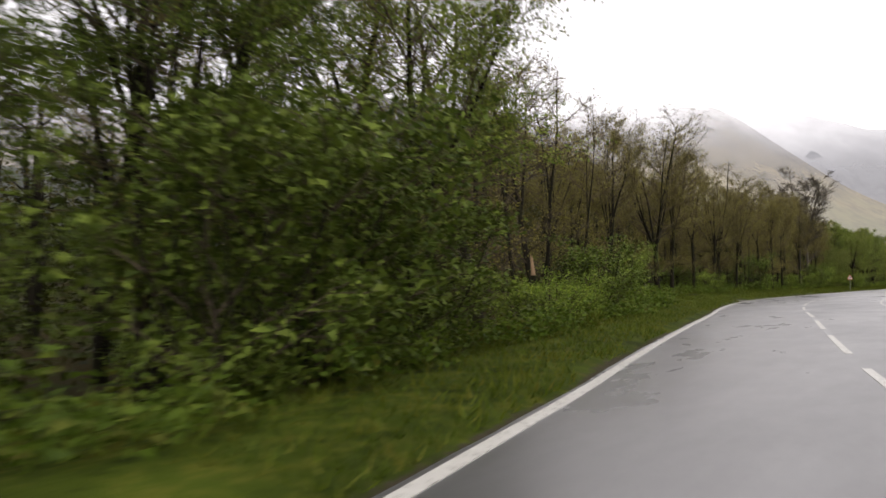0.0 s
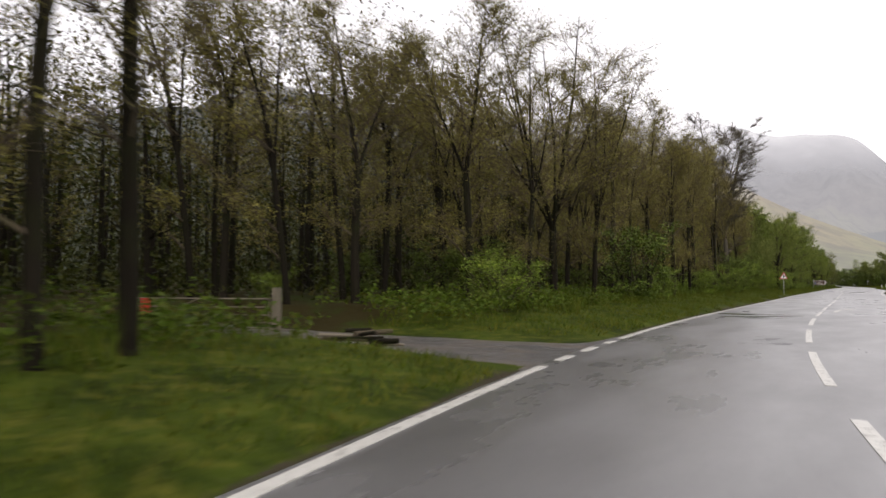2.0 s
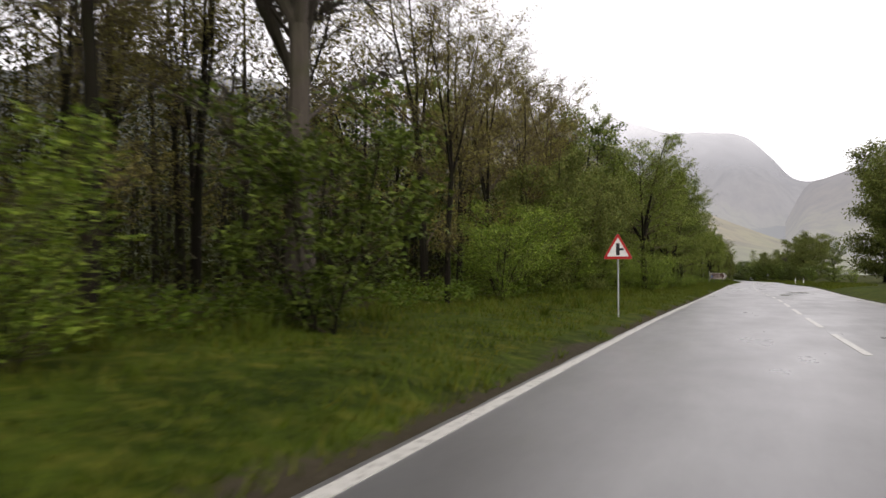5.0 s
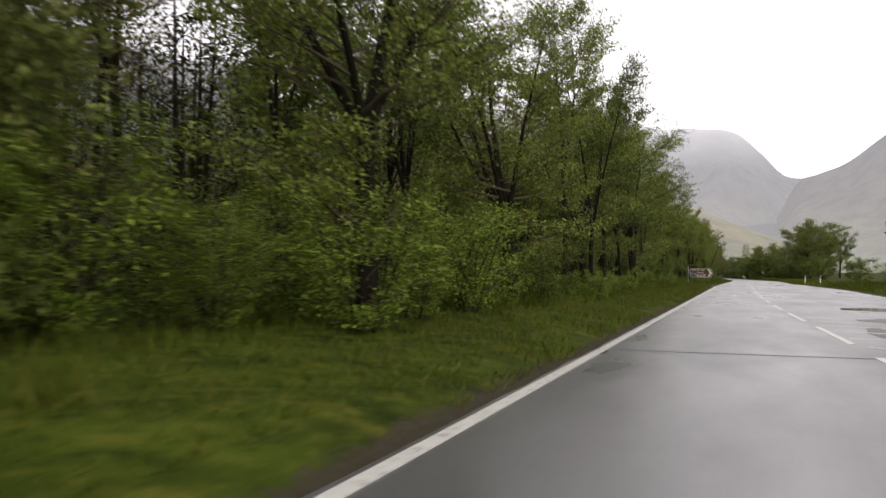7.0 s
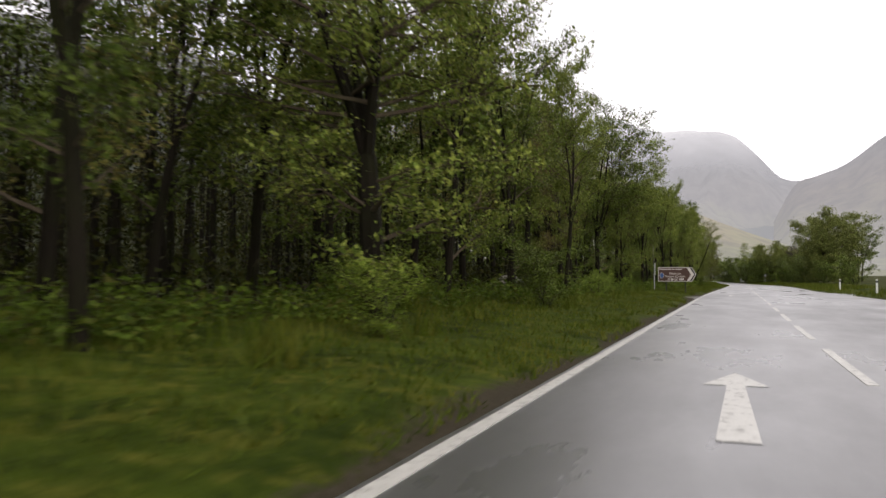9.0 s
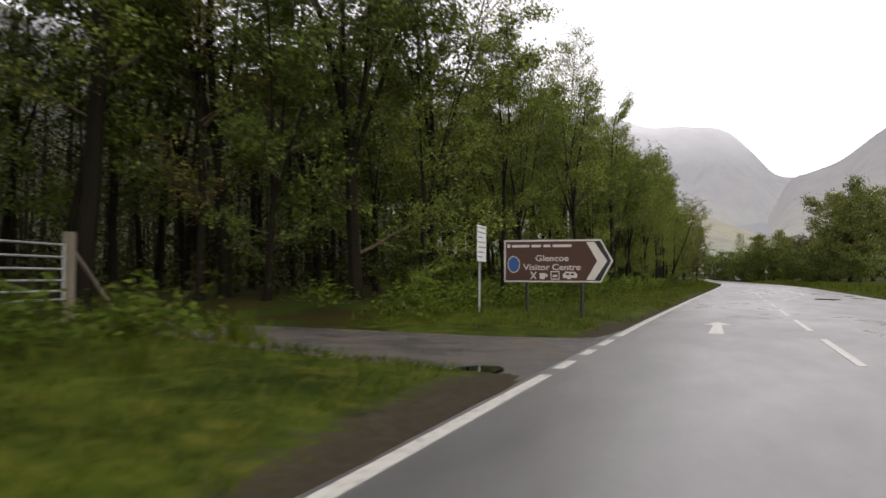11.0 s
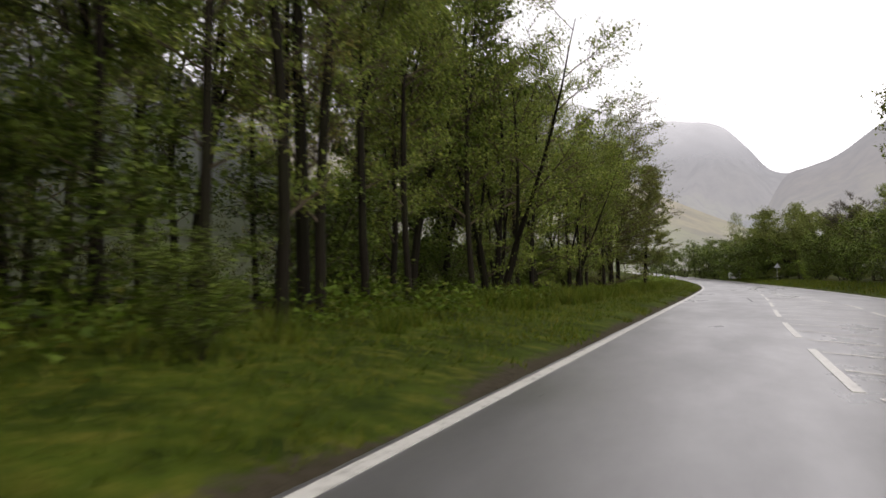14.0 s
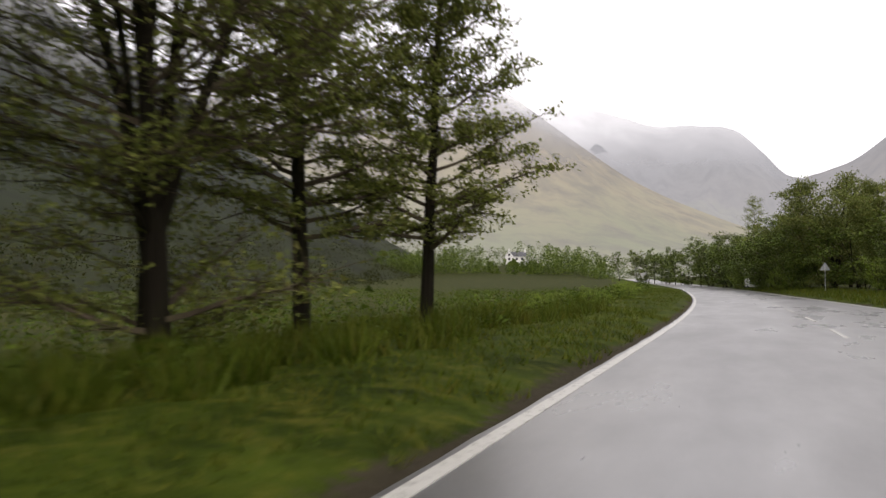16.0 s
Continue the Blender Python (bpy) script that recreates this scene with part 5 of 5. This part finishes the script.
def verge_growth():
    rr = random.Random(41)
    v, f = [], []

    def blade(p, h, lean, wd):
        a = rr.uniform(0, 6.28)
        u = Vector((math.cos(a), math.sin(a), 0)) * wd
        b = len(v)
        v.extend([p - u, p + u, p + Vector((rr.gauss(0, lean), rr.gauss(0, lean), h))])
        f.append((b, b + 1, b + 2))
    for k in range(190000):
        y = rr.uniform(3, 345) if rr.random() < 0.93 else rr.uniform(345, 420)
        d = 0.24 + 5.4 * rr.random() ** 1.25
        if any(abs(y - ty - 0.05 * d) < hw + max(0, 1.6 - d) for ty, hw in TRACKS):
            continue
        tall = 0.06 + 0.07 * rr.random() + 0.06 * max(0, d - 2.2) * rr.random()
        clump = noise.noise((d * 0.9, y * 0.5, 5))
        if 221 < y < 228 and d < 0.75:
            continue
        if d < (0.45 if y < 66 else 0.75) and clump < 0.05:
            continue
        blade(place(-d, y, 0.02), tall * (1.0 + 0.9 * max(0, clump)), 0.06, 0.008 + 0.009 * rr.random())
    for k in range(420):
        y = rr.uniform(296, 345) if k % 3 else rr.uniform(3, 345)
        d = rr.uniform(2.2, 5.0)
        if any(abs(y - ty - 0.05 * d) < hw + 1.0 for ty, hw in TRACKS):
            continue
        p, size = place(-d, y, 0.02), rr.uniform(0.28, 0.62)
        for j in range(70):
            a, q = rr.uniform(0, 6.28), rr.random() ** 0.7
            blade(p + Vector((math.cos(a), math.sin(a), 0)) * q * size * 0.55, size * rr.uniform(0.6, 1.1), 0.16 * size + 0.25 * q * size, 0.013)
    for k in range(16000):
        y = rr.uniform(180, 420)
        d = 0.5 + 4 * rr.random()
        blade(place(float(wide_at(y)) + d, y, 0.02), 0.15 + 0.25 * rr.random(), 0.08, 0.03)
    for k in range(7000):
        y = rr.uniform(300, 430)
        d = 5 + 45 * rr.random() ** 1.5
        blade(place(-d, y, 0.02), 0.15 + 0.25 * rr.random(), 0.10, 0.025)
    tagged(new("verge_grass", mesh_of("verge_grass", v, f, GRASS)), "rough wet green roadside grass", "grass", kind="stuff")

    w = Wood(43)
    for k in range(10000):
        y = rr.uniform(1, 345)
        near = float(np.interp(y, [0, 7, 18, 30, 41, 55, 73, 79, 91, 121, 127, 145, 165, 181, 213, 232, 252, 266, 286, 295, 323, 335, 345], [1.4, 1.8, 1.9, 1.6, 3.0, 3.4, 3.2, 4.0, 4.2, 4.5, 5.0, 4.6, 3.3, 4.0, 4.0, 3.6, 2.9, 3.1, 3.1, 2.8, 3.2, 2.8, 2.8]))
        d = near + rr.random() ** 1.3 * 4.2
        if any(abs(y - ty - 0.05 * d) < hw + 0.3 for ty, hw in TRACKS) or noise.noise((d * 0.6, y * 0.35, 9)) < -0.12:
            continue
        p = place(-d, y)
        if y > 300 and (d > 5.5 or rr.random() < 0.5):
            continue
        h = rr.uniform(0.2, 0.75) if y < 300 else rr.uniform(0.15, 0.45)
        for j in range(20):
            a, u = rr.uniform(0, 6.28), rr.random()
            w.leaf(p + Vector((math.cos(a) * 0.4 * u, math.sin(a) * 0.4 * u, h * (1.05 - 0.6 * u) * rr.uniform(0.5, 1.1))), 0.062, 0.55)
    for k in range(5200):
        y, d = rr.uniform(318, 440), 4 + 55 * rr.random() ** 1.4
        if noise.noise((d * 0.13, y * 0.10, 13)) < -0.05:
            continue
        p, h = place(-d, y), rr.uniform(0.25, 0.9)
        for j in range(12):
            w.leaf(p + Vector((rr.gauss(0, 0.45), rr.gauss(0, 0.45), h * rr.random())), 0.095, 0.4)
    tagged(new("bracken", mesh_of("bracken", w.lv, w.lf, BRACKEN)), "bracken and low weeds fringing the wood", "undergrowth", kind="stuff")


far_wood()
far_trees()
verge_growth()


# ---------------------------------------------------------------- signs
def post(parent, x, y, z0, z1, r=0.03, material=GALV):
    part("post", rod(bmesh.new(), (x, y, z0), (x, y, z1), r, 12), material, parent)


def round_tri(w, h, r, z0):
    """Outline of a triangle with rounded corners, base at z0."""
    pts = []
    for cx, cz, a0 in ((-w / 2 + r * 1.73, z0 + r, 210), (w / 2 - r * 1.73, z0 + r, 330), (0, z0 + h - 2 * r, 90)):
        for k in range(5):
            a = radians(a0 - 60 + 30 * k)
            pts.append((cx + r * math.cos(a), cz + r * math.sin(a)))
    return pts


def warning_sign(x, y, z, turn, back=False):
    g = ground_z(x - float(left_at(y)), y)
    s = empty("warning_sign", pose(x, y, g, 0, 0, turn),
              "grey back of a triangular warning sign on a steel post" if back else "red-bordered triangular side-road warning sign on a grey post", "road sign")
    b = z - g
    post(s, 0, 0.03, -0.3, b + 0.45, 0.02)
    part("plate", plate(bmesh.new(), round_tri(0.76, 0.67, 0.035, b), 0.0, 0.006), SIGN_BACK, s, "grey aluminium backing")
    part("border", plate(bmesh.new(), round_tri(0.75, 0.66, 0.035, b + 0.004), -0.003, 0.0), RED_SHEET, s, "red reflective border")
    part("panel", plate(bmesh.new(), round_tri(0.55, 0.485, 0.012, b + 0.067), -0.006, -0.003), WHITE_SHEET, s, "white panel")
    part("symbol", box(box(bmesh.new(), -0.045, -0.0095, b + 0.10, 0.045, -0.0065, b + 0.40), 0.042, -0.0095, b + 0.22, 0.145, -0.0065, b + 0.275), BLACK_SHEET, s, "black side-road symbol")
    for zz in (b + 0.12, b + 0.34):
        part("clip", box(bmesh.new(), -0.06, 0.006, zz, 0.06, 0.02, zz + 0.03), GALV, s)
    return s


warning_sign(-12.9, 118.6, 1.57, 0)
warning_sign(-2.4, 385.0, 2.0, 180, back=True)


def brown_sign():
    x0, y0, z0, z1 = -15.08, 235.9, 0.97, 1.97
    g = ground_z(-13.9 - float(left_at(y0)), y0)
    s = empty("direction_sign", Matrix.Translation((x0, y0, 0)), "brown tourist direction sign with a white arrow point and pale border", "road sign")
    W, P = 2.30, 2.58
    h = z1 - z0

    def arrow(inset, y, t, material, name, label=""):
        o = [(inset, z0 + inset), (W - inset * 0.45, z0 + inset), (P - inset * 1.25, z0 + h / 2), (W - inset * 0.45, z1 - inset), (inset, z1 - inset)]
        part(name, plate(bmesh.new(), o, y, y + t), material, s, label)
    arrow(0.0, 0.0, 0.012, SIGN_BACK, "backing")
    arrow(0.004, -0.004, 0.003, PALE_SHEET, "border", "pale border")
    arrow(0.040, -0.008, 0.003, BLACK_SHEET, "rim", "dark inner rim")
    o = [(0.05, z0 + 0.05), (W - 0.22, z0 + 0.05), (W - 0.03, z0 + h / 2), (W - 0.22, z1 - 0.05), (0.05, z1 - 0.05)]
    part("panel", plate(bmesh.new(), o, -0.012, -0.009), BROWN_SHEET, s, "brown panel")
    o = [(W - 0.34, z0 + 0.06), (W - 0.15, z0 + 0.06), (W + 0.145, z0 + h / 2), (W - 0.15, z1 - 0.06), (W - 0.34, z1 - 0.06), (W - 0.085, z0 + h / 2)]
    bm = bmesh.new()
    for q in ([o[0], o[1], o[2], o[5]], [o[5], o[2], o[3], o[4]]):
        plate(bm, q, -0.016, -0.013)
    part("chevron", bm, PALE_SHEET, s, "white chevron")
    bm = bmesh.new()
    x = 0.20
    for wd in (0.42, 0.22, 0.16, 0.44):
        box(bm, x, -0.016, z1 - 0.175, x + wd, -0.013, z1 - 0.115)
        x += wd + 0.06
    part("text_bar", bm, PALE_SHEET, s, "line of small pale writing")
    bm = bmesh.new()
    box(bm, 0.085, -0.016, z1 - 0.18, 0.15, -0.013, z1 - 0.10)
    part("symbol", bm, PALE_SHEET, s)
    lettering("Glencoe", 0.20, PALE_SHEET, s, 1.16, -0.014, z0 + 0.50, width=0.78)
    lettering("Visitor", 0.20, PALE_SHEET, s, 0.79, -0.014, z0 + 0.29, width=0.64)
    lettering("Centre", 0.20, PALE_SHEET, s, 1.50, -0.014, z0 + 0.29, width=0.66)
    bm = bmesh.new()
    bmesh.ops.create_circle(bm, cap_ends=True, radius=0.16, segments=28, matrix=Matrix.Translation((0.24, -0.0135, z0 + 0.42)) @ Matrix.Rotation(radians(90), 4, "X") @ Matrix.Diagonal((0.95, 1.25, 1, 1)))
    part("badge", bm, PALE_SHEET, s, "pale rim of the round badge")
    bm = bmesh.new()
    bmesh.ops.create_circle(bm, cap_ends=True, radius=0.142, segments=28, matrix=Matrix.Translation((0.24, -0.0155, z0 + 0.42)) @ Matrix.Rotation(radians(90), 4, "X") @ Matrix.Diagonal((0.95, 1.25, 1, 1)))
    part("badge", bm, BLUE_SHEET, s, "blue round badge")
    # fork and knife, cup, picnic frame, caravan
    zz = z0 + 0.075
    bm = bmesh.new()
    for a, b in (((0.66, zz + 0.17), (0.78, zz)), ((0.78, zz + 0.17), (0.66, zz))):
        rod(bm, (a[0], -0.015, a[1]), (b[0], -0.015, b[1]), 0.016, 6)
    part("symbol", bm, PALE_SHEET, s, "pale crossed cutlery symbol")
    bm = bmesh.new()
    plate(bm, [(0.86, zz + 0.14), (0.88, zz), (0.99, zz), (1.01, zz + 0.14)], -0.016, -0.013)
    box(bm, 1.01, -0.016, zz + 0.05, 1.055, -0.013, zz + 0.12)
    part("symbol", bm, PALE_SHEET, s, "pale cup symbol")
    bm = bmesh.new()
    for q in ((1.13, zz - 0.01, 1.34, zz + 0.015), (1.13, zz + 0.165, 1.34, zz + 0.19), (1.13, zz, 1.15, zz + 0.18), (1.32, zz, 1.34, zz + 0.18), (1.18, zz + 0.05, 1.29, zz + 0.10)):
        box(bm, q[0], -0.016, q[1], q[2], -0.013, q[3])
    part("symbol", bm, PALE_SHEET, s, "pale framed symbol")
    bm = bmesh.new()
    plate(bm, [(1.42, zz + 0.03), (1.74, zz + 0.03), (1.76, zz + 0.10), (1.70, zz + 0.17), (1.48, zz + 0.18), (1.42, zz + 0.11)], -0.016, -0.013)
    box(bm, 1.52, -0.016, zz, 1.60, -0.013, zz + 0.04)
    part("symbol", bm, PALE_SHEET, s, "pale caravan symbol")
    bm = bmesh.new()
    for a in (1.49, 1.60):
        box(bm, a, -0.019, zz + 0.09, a + 0.08, -0.017, zz + 0.14)
    part("symbol", bm, BROWN_SHEET, s)
    post(s, 0.55, 0.055, g - 0.3, z1 - 0.1, 0.04, BLACK_SHEET)
    post(s, 1.85, 0.055, g - 0.3, z1 - 0.1, 0.04, BLACK_SHEET)


def notice_sign():
    x, y = -15.15, 234.25
    g = ground_z(x - float(left_at(y)), y)
    s = empty("notice_sign", pose(x, y, 0, 0, 0, 94), "white notice board with lines of dark writing on a steel post", "road sign")
    part("board", box(bmesh.new(), -0.44, -0.012, 1.43, 0.42, 0.0, 2.22, 0.004), WHITE_SHEET, s, "white board")
    part("post", rod(bmesh.new(), (0, 0.045, g - 0.3), (0, 0.045, 2.2), 0.025, 12), GALV, s, "grey steel post")
    rr = random.Random(3)
    for k, (a, b) in enumerate(((-0.34, 0.30), (-0.38, 0.38), (-0.38, 0.1), (-0.38, 0.28), (-0.34, 0.34), (-0.38, 0.2), (-0.36, 0.02))):
        part("text_bar", box(bmesh.new(), a, -0.016, 2.155 - 0.107 * k, b, -0.0125, 2.185 - 0.107 * k), SIGN_BACK, s)


brown_sign()
notice_sign()


def marker_post(x, y):
    g = ground_z(x - float(left_at(y)), y)
    s = empty("marker_post", Matrix.Translation((x, y, g)), "white roadside marker post with a dark band", "post", "marker posts")
    part("post", box(bmesh.new(), -0.06, -0.03, -0.2, 0.06, 0.03, 0.95, 0.012), WHITE_SHEET, s)
    part("band", box(bmesh.new(), -0.062, -0.032, 0.72, 0.062, 0.032, 0.86), BLACK_SHEET, s, "black band")


marker_post(-1.2, 255.4)
marker_post(-0.9, 238.6)


# ---------------------------------------------------------------- gates
def bar_gate(a, b, rails, height, material, label, posts=(True, True), r=0.02):
    a, b = Vector(a), Vector(b)
    v = b - a
    s = empty("field_gate", Matrix.Translation(a) @ Matrix.Rotation(math.atan2(v.y, v.x), 4, "Z"), label, "gate")
    n = v.length
    for k in range(rails):
        z = 0.18 + (height - 0.18) * (k / (rails - 1)) ** 1.15
        part("rail", rod(bmesh.new(), (0.06, 0, z), (n - 0.06, 0, z), r, 8), material, s)
    for x in (0.06, n - 0.06):
        part("stile", rod(bmesh.new(), (x, 0, 0.12), (x, 0, height + 0.02), r * 1.15, 8), material, s)
    part("brace", rod(bmesh.new(), (0.06, -0.02, 0.2), (n * 0.5, -0.02, height), r * 0.8, 8), material, s)
    for x, on in ((-0.10, posts[0]), (n + 0.10, posts[1])):
        if on:
            part("gatepost", box(bmesh.new(), x - 0.085, -0.085, -0.3, x + 0.085, 0.085, height + 0.24, 0.015), TIMBER, s, "weathered timber gatepost")
    return s


def gz(x, y):
    return ground_z(x - float(left_at(y)), y)


steel_gate = bar_gate((-20.4, 225.0, gz(-20.4, 225.0) + 0.05), (-21.2, 228.6, gz(-21.2, 228.6) + 0.05), 6, 1.15, GALV, "closed galvanised six-bar field gate")
red_gate = bar_gate((-21.0, 50.8, gz(-21.0, 50.8) - 0.15), (-18.0, 51.9, gz(-18.0, 51.9) - 0.15), 5, 0.80, TIMBER, "weathered five-bar field gate with a red plate between timber posts", posts=(True, True), r=0.015)

part("plate", box(bmesh.new(), 0.28, -0.045, 0.42, 0.50, -0.03, 0.80, 0.004), RED_SHEET, red_gate, "small red plate")
part("strut", rod(bmesh.new(), (3.88, 0.0, 1.1), (5.15, -0.1, -0.05), 0.04, 8), TIMBER, steel_gate, "slanting timber strut")


def log_pile(x, y):
    s = empty("log_pile", Matrix.Translation((x, y, gz(x, y))), "heap of cut logs and brushwood beside the track", "logs")
    rr = random.Random(6)
    for k in range(16):
        a, r = rr.uniform(-0.9, 0.9) + 0.4, rr.uniform(0.02, 0.05)
        c = Vector((rr.uniform(-0.5, 0.5), rr.uniform(-0.35, 0.35), 0.05 + 0.04 * (k // 2)))
        v = Vector((math.cos(a), math.sin(a), rr.uniform(-0.08, 0.15))) * rr.uniform(0.2, 0.42)
        part("log", rod(bmesh.new(), c - v, c + v, r, 9, r * 0.85), TIMBER if k in (5, 11) else BARK_BROWN if k % 2 else BARK, s)


log_pile(-14.1, 49.2)


def stone_heap(x, y):
    """Field stones tipped in a heap, grown over with moss."""
    s = empty("stone_heap", Matrix.Translation((x, y, gz(x, y))), "low heap of pale mossy field stones under the trees", "stones")
    rr = random.Random(9)
    for k in range(24):
        a, q = rr.uniform(0, 6.28), rr.random() ** 0.6
        size = rr.uniform(0.14, 0.30)
        bm = bmesh.new()
        bmesh.ops.create_icosphere(bm, subdivisions=2, radius=size)
        for v in bm.verts:
            v.co *= 1 + 0.35 * noise.noise(v.co * 4 + Vector((k, 0, 0)))
            v.co.z *= 0.7
        bmesh.ops.translate(bm, vec=(1.2 * q * math.cos(a), 1.0 * q * math.sin(a), 0.05 + 0.75 * (1 - q) * rr.uniform(0.6, 1)), verts=bm.verts)
        part("stone", bm, STONE, s)


stone_heap(-22.8, 224.0)


# ---------------------------------------------------------------- far cottage and parked car
def cottage():
    """A low white house with a gabled wing, two chimneys and small windows."""
    d = 400.0
    x, y = -8.9 - 0.259 * d, 318.5 + 0.97 * d
    z = gz(x, y) + 1.4
    s = empty("cottage", pose(x, y, z, 0, 0, 15), "small white cottage with a slate roof and chimneys", "house")
    wall = box(bmesh.new(), -3.0, -2.4, -2.6, 5.0, 2.4, 2.9)
    part("wall", wall, RENDER_WHITE, s)
    bm = bmesh.new()
    o = [(-5.2, -2.6), (-1.2, -2.6), (-1.2, 2.9), (-3.2, 5.4), (-5.2, 2.9)]
    plate(bm, o, -4.2, 2.2)
    part("wall", bm, RENDER_WHITE, s, "white gabled wing")
    for name, pts in (("roof", [(-3.2, -2.8, 2.8), (5.3, -2.8, 2.8), (5.3, 0, 5.2), (-3.2, 0, 5.2), (5.3, 2.8, 2.8), (-3.2, 2.8, 2.8)]), ):
        bm = bmesh.new()
        vs = [bm.verts.new(c) for c in pts]
        for q in ((0, 1, 2, 3), (3, 2, 4, 5), (0, 3, 5), (1, 4, 2), (0, 5, 4, 1)):
            bm.faces.new([vs[k] for k in q])
        roof = part(name, bm, SLATE, s, "dark slate roof")
    bm = bmesh.new()
    vs = [bm.verts.new(c) for c in ((-5.5, -4.1, 2.7), (-3.2, -4.1, 5.55), (-0.9, -4.1, 2.7), (-5.5, 2.4, 2.7), (-3.2, 2.4, 5.55), (-0.9, 2.4, 2.7))]
    for q in ((0, 1, 4, 3), (1, 2, 5, 4), (3, 4, 5)):
        bm.faces.new([vs[k] for k in q])
    part("roof", bm, SLATE, s, "dark slate roof of the wing")
    for cx in (-3.2, 4.7):
        part("chimney", box(bmesh.new(), cx - 0.45, -0.45, 4.4, cx + 0.45, 0.45, 6.7), RENDER_WHITE, s)
    for cx, cy, z0 in ((-3.2, -4.2, 0.8), (-3.2, -4.2, 2.9), (0.6, -2.4, 1.0), (3.2, -2.4, 1.0)):
        part("window", box(bmesh.new(), cx - 0.5, cy - 0.06, z0, cx + 0.5, cy - 0.003, z0 + 1.2), GLASS_DARK, s)


def broken_snag(x, y):
    """A dead stem snapped off at head height, its torn wood pale."""
    z = gz(x, y)
    s = empty("broken_stem", pose(x, y, z, 4, -6, 0), "dead alder stem snapped off with pale torn wood", "tree stump")
    part("stem", rod(bmesh.new(), (0, 0, -0.1), (0, 0, 1.9), 0.085, 9, 0.07), BARK, s)
    bm = bmesh.new()
    rr = random.Random(3)
    low = [bm.verts.new((0.074 * math.cos(a), 0.074 * math.sin(a), 1.88)) for a in np.arange(0, 6.2, 0.7)]
    top = [bm.verts.new((0.05 * math.cos(a), 0.05 * math.sin(a), 2.2 + rr.random() * 0.4 + 0.15 * math.cos(a))) for a in np.arange(0, 6.2, 0.7)]
    for k in range(len(low)):
        bm.faces.new((low[k], low[(k + 1) % len(low)], top[(k + 1) % len(low)], top[k]))
    part("torn_wood", bm, TORN, s, "pale orange torn wood")


broken_snag(-10.9, 22.0)


def parked_car():
    x, y = -6.6, 430.0
    z = road_z(y)
    s = empty("car", pose(x, y, z, 0, 0, 8), "small white car stopped at the far bend", "car")
    bm = bmesh.new()
    prof = [(-2.0, 0.30), (2.0, 0.30), (2.05, 0.75), (1.15, 0.95), (0.55, 1.42), (-1.3, 1.45), (-1.9, 0.98), (-2.05, 0.7)]
    a = [bm.verts.new((-0.84, p, q)) for p, q in prof]
    b = [bm.verts.new((0.84, p, q)) for p, q in prof]
    bm.faces.new(a)
    bm.faces.new(b[::-1])
    for k in range(len(prof)):
        j = (k + 1) % len(prof)
        bm.faces.new((a[k], a[j], b[j], b[k]))
    bmesh.ops.bevel(bm, geom=list(bm.edges), offset=0.07, segments=2, affect="EDGES")
    part("body", bm, CAR_PAINT, s)
    for q in (((0.62, -1.885, 1.02), (-0.62, -1.885, 1.02), (-0.58, -1.42, 1.38), (0.58, -1.42, 1.38)),):
        bm = bmesh.new()
        bm.faces.new([bm.verts.new((p[0], p[1] - 0.05, p[2] + 0.02)) for p in q])
        part("windscreen", bm, GLASS_DARK, s)
    for px in (-0.78, 0.78):
        for py in (-1.3, 1.3):
            wh = part("wheel", rod(bmesh.new(), (px - 0.1, py, 0.31), (px + 0.1, py, 0.31), 0.31, 16), TYRE, s)


cottage()
parked_car()

# rain lying on the road
for k, (x, y, rx, ry) in enumerate(((-10.5, 66.9, 0.75, 0.22), (-9.6, 67.6, 0.8, 0.16), (-10.9, 69.3, 0.7, 0.5), (-9.9, 69.4, 0.75, 0.14), (-9.2, 68.4, 0.6, 0.08), (-9.6, 66.2, 0.7, 0.07), (-9.9, 65.6, 0.5, 0.05),
                                   (-6.6, 160.5, 0.7, 1.0), (-7.4, 155.5, 0.35, 1.5), (-6.0, 168.0, 0.9, 1.4), (-5.0, 243, 0.5, 1.2), (-5.2, 262, 0.6, 1.4))):
    blob("puddle", x, y, rx, ry, 0.005, WATER, 80 + k, "shallow dark film of rain water on the asphalt", "puddle", "rain on the road")
# darker ragged patches in the lane
for k, (x, y, rx, ry) in enumerate(((-8.62, 55.3, 0.5, 1.7), (-9.3, 240.6, 0.8, 1.2), (-8.3, 243.0, 1.0, 0.9))):
    blob("dark_patch", x, y, rx, ry, 0.004, DARK_PATCH, 90 + k, "darker ragged patch in the wet asphalt", "road patch", "patches in the road")
# puddles and wet soil by the track
for k, (x, y, rx, ry) in enumerate(((-12.75, 224.3, 0.26, 0.55), (-12.85, 226.4, 0.3, 0.5), (-12.5, 222.3, 0.16, 0.5))):
    blob("puddle", x, y, rx, ry, 0.012, WATER, 60 + k, "small muddy rain puddle beside the road", "puddle", "puddles by the track")
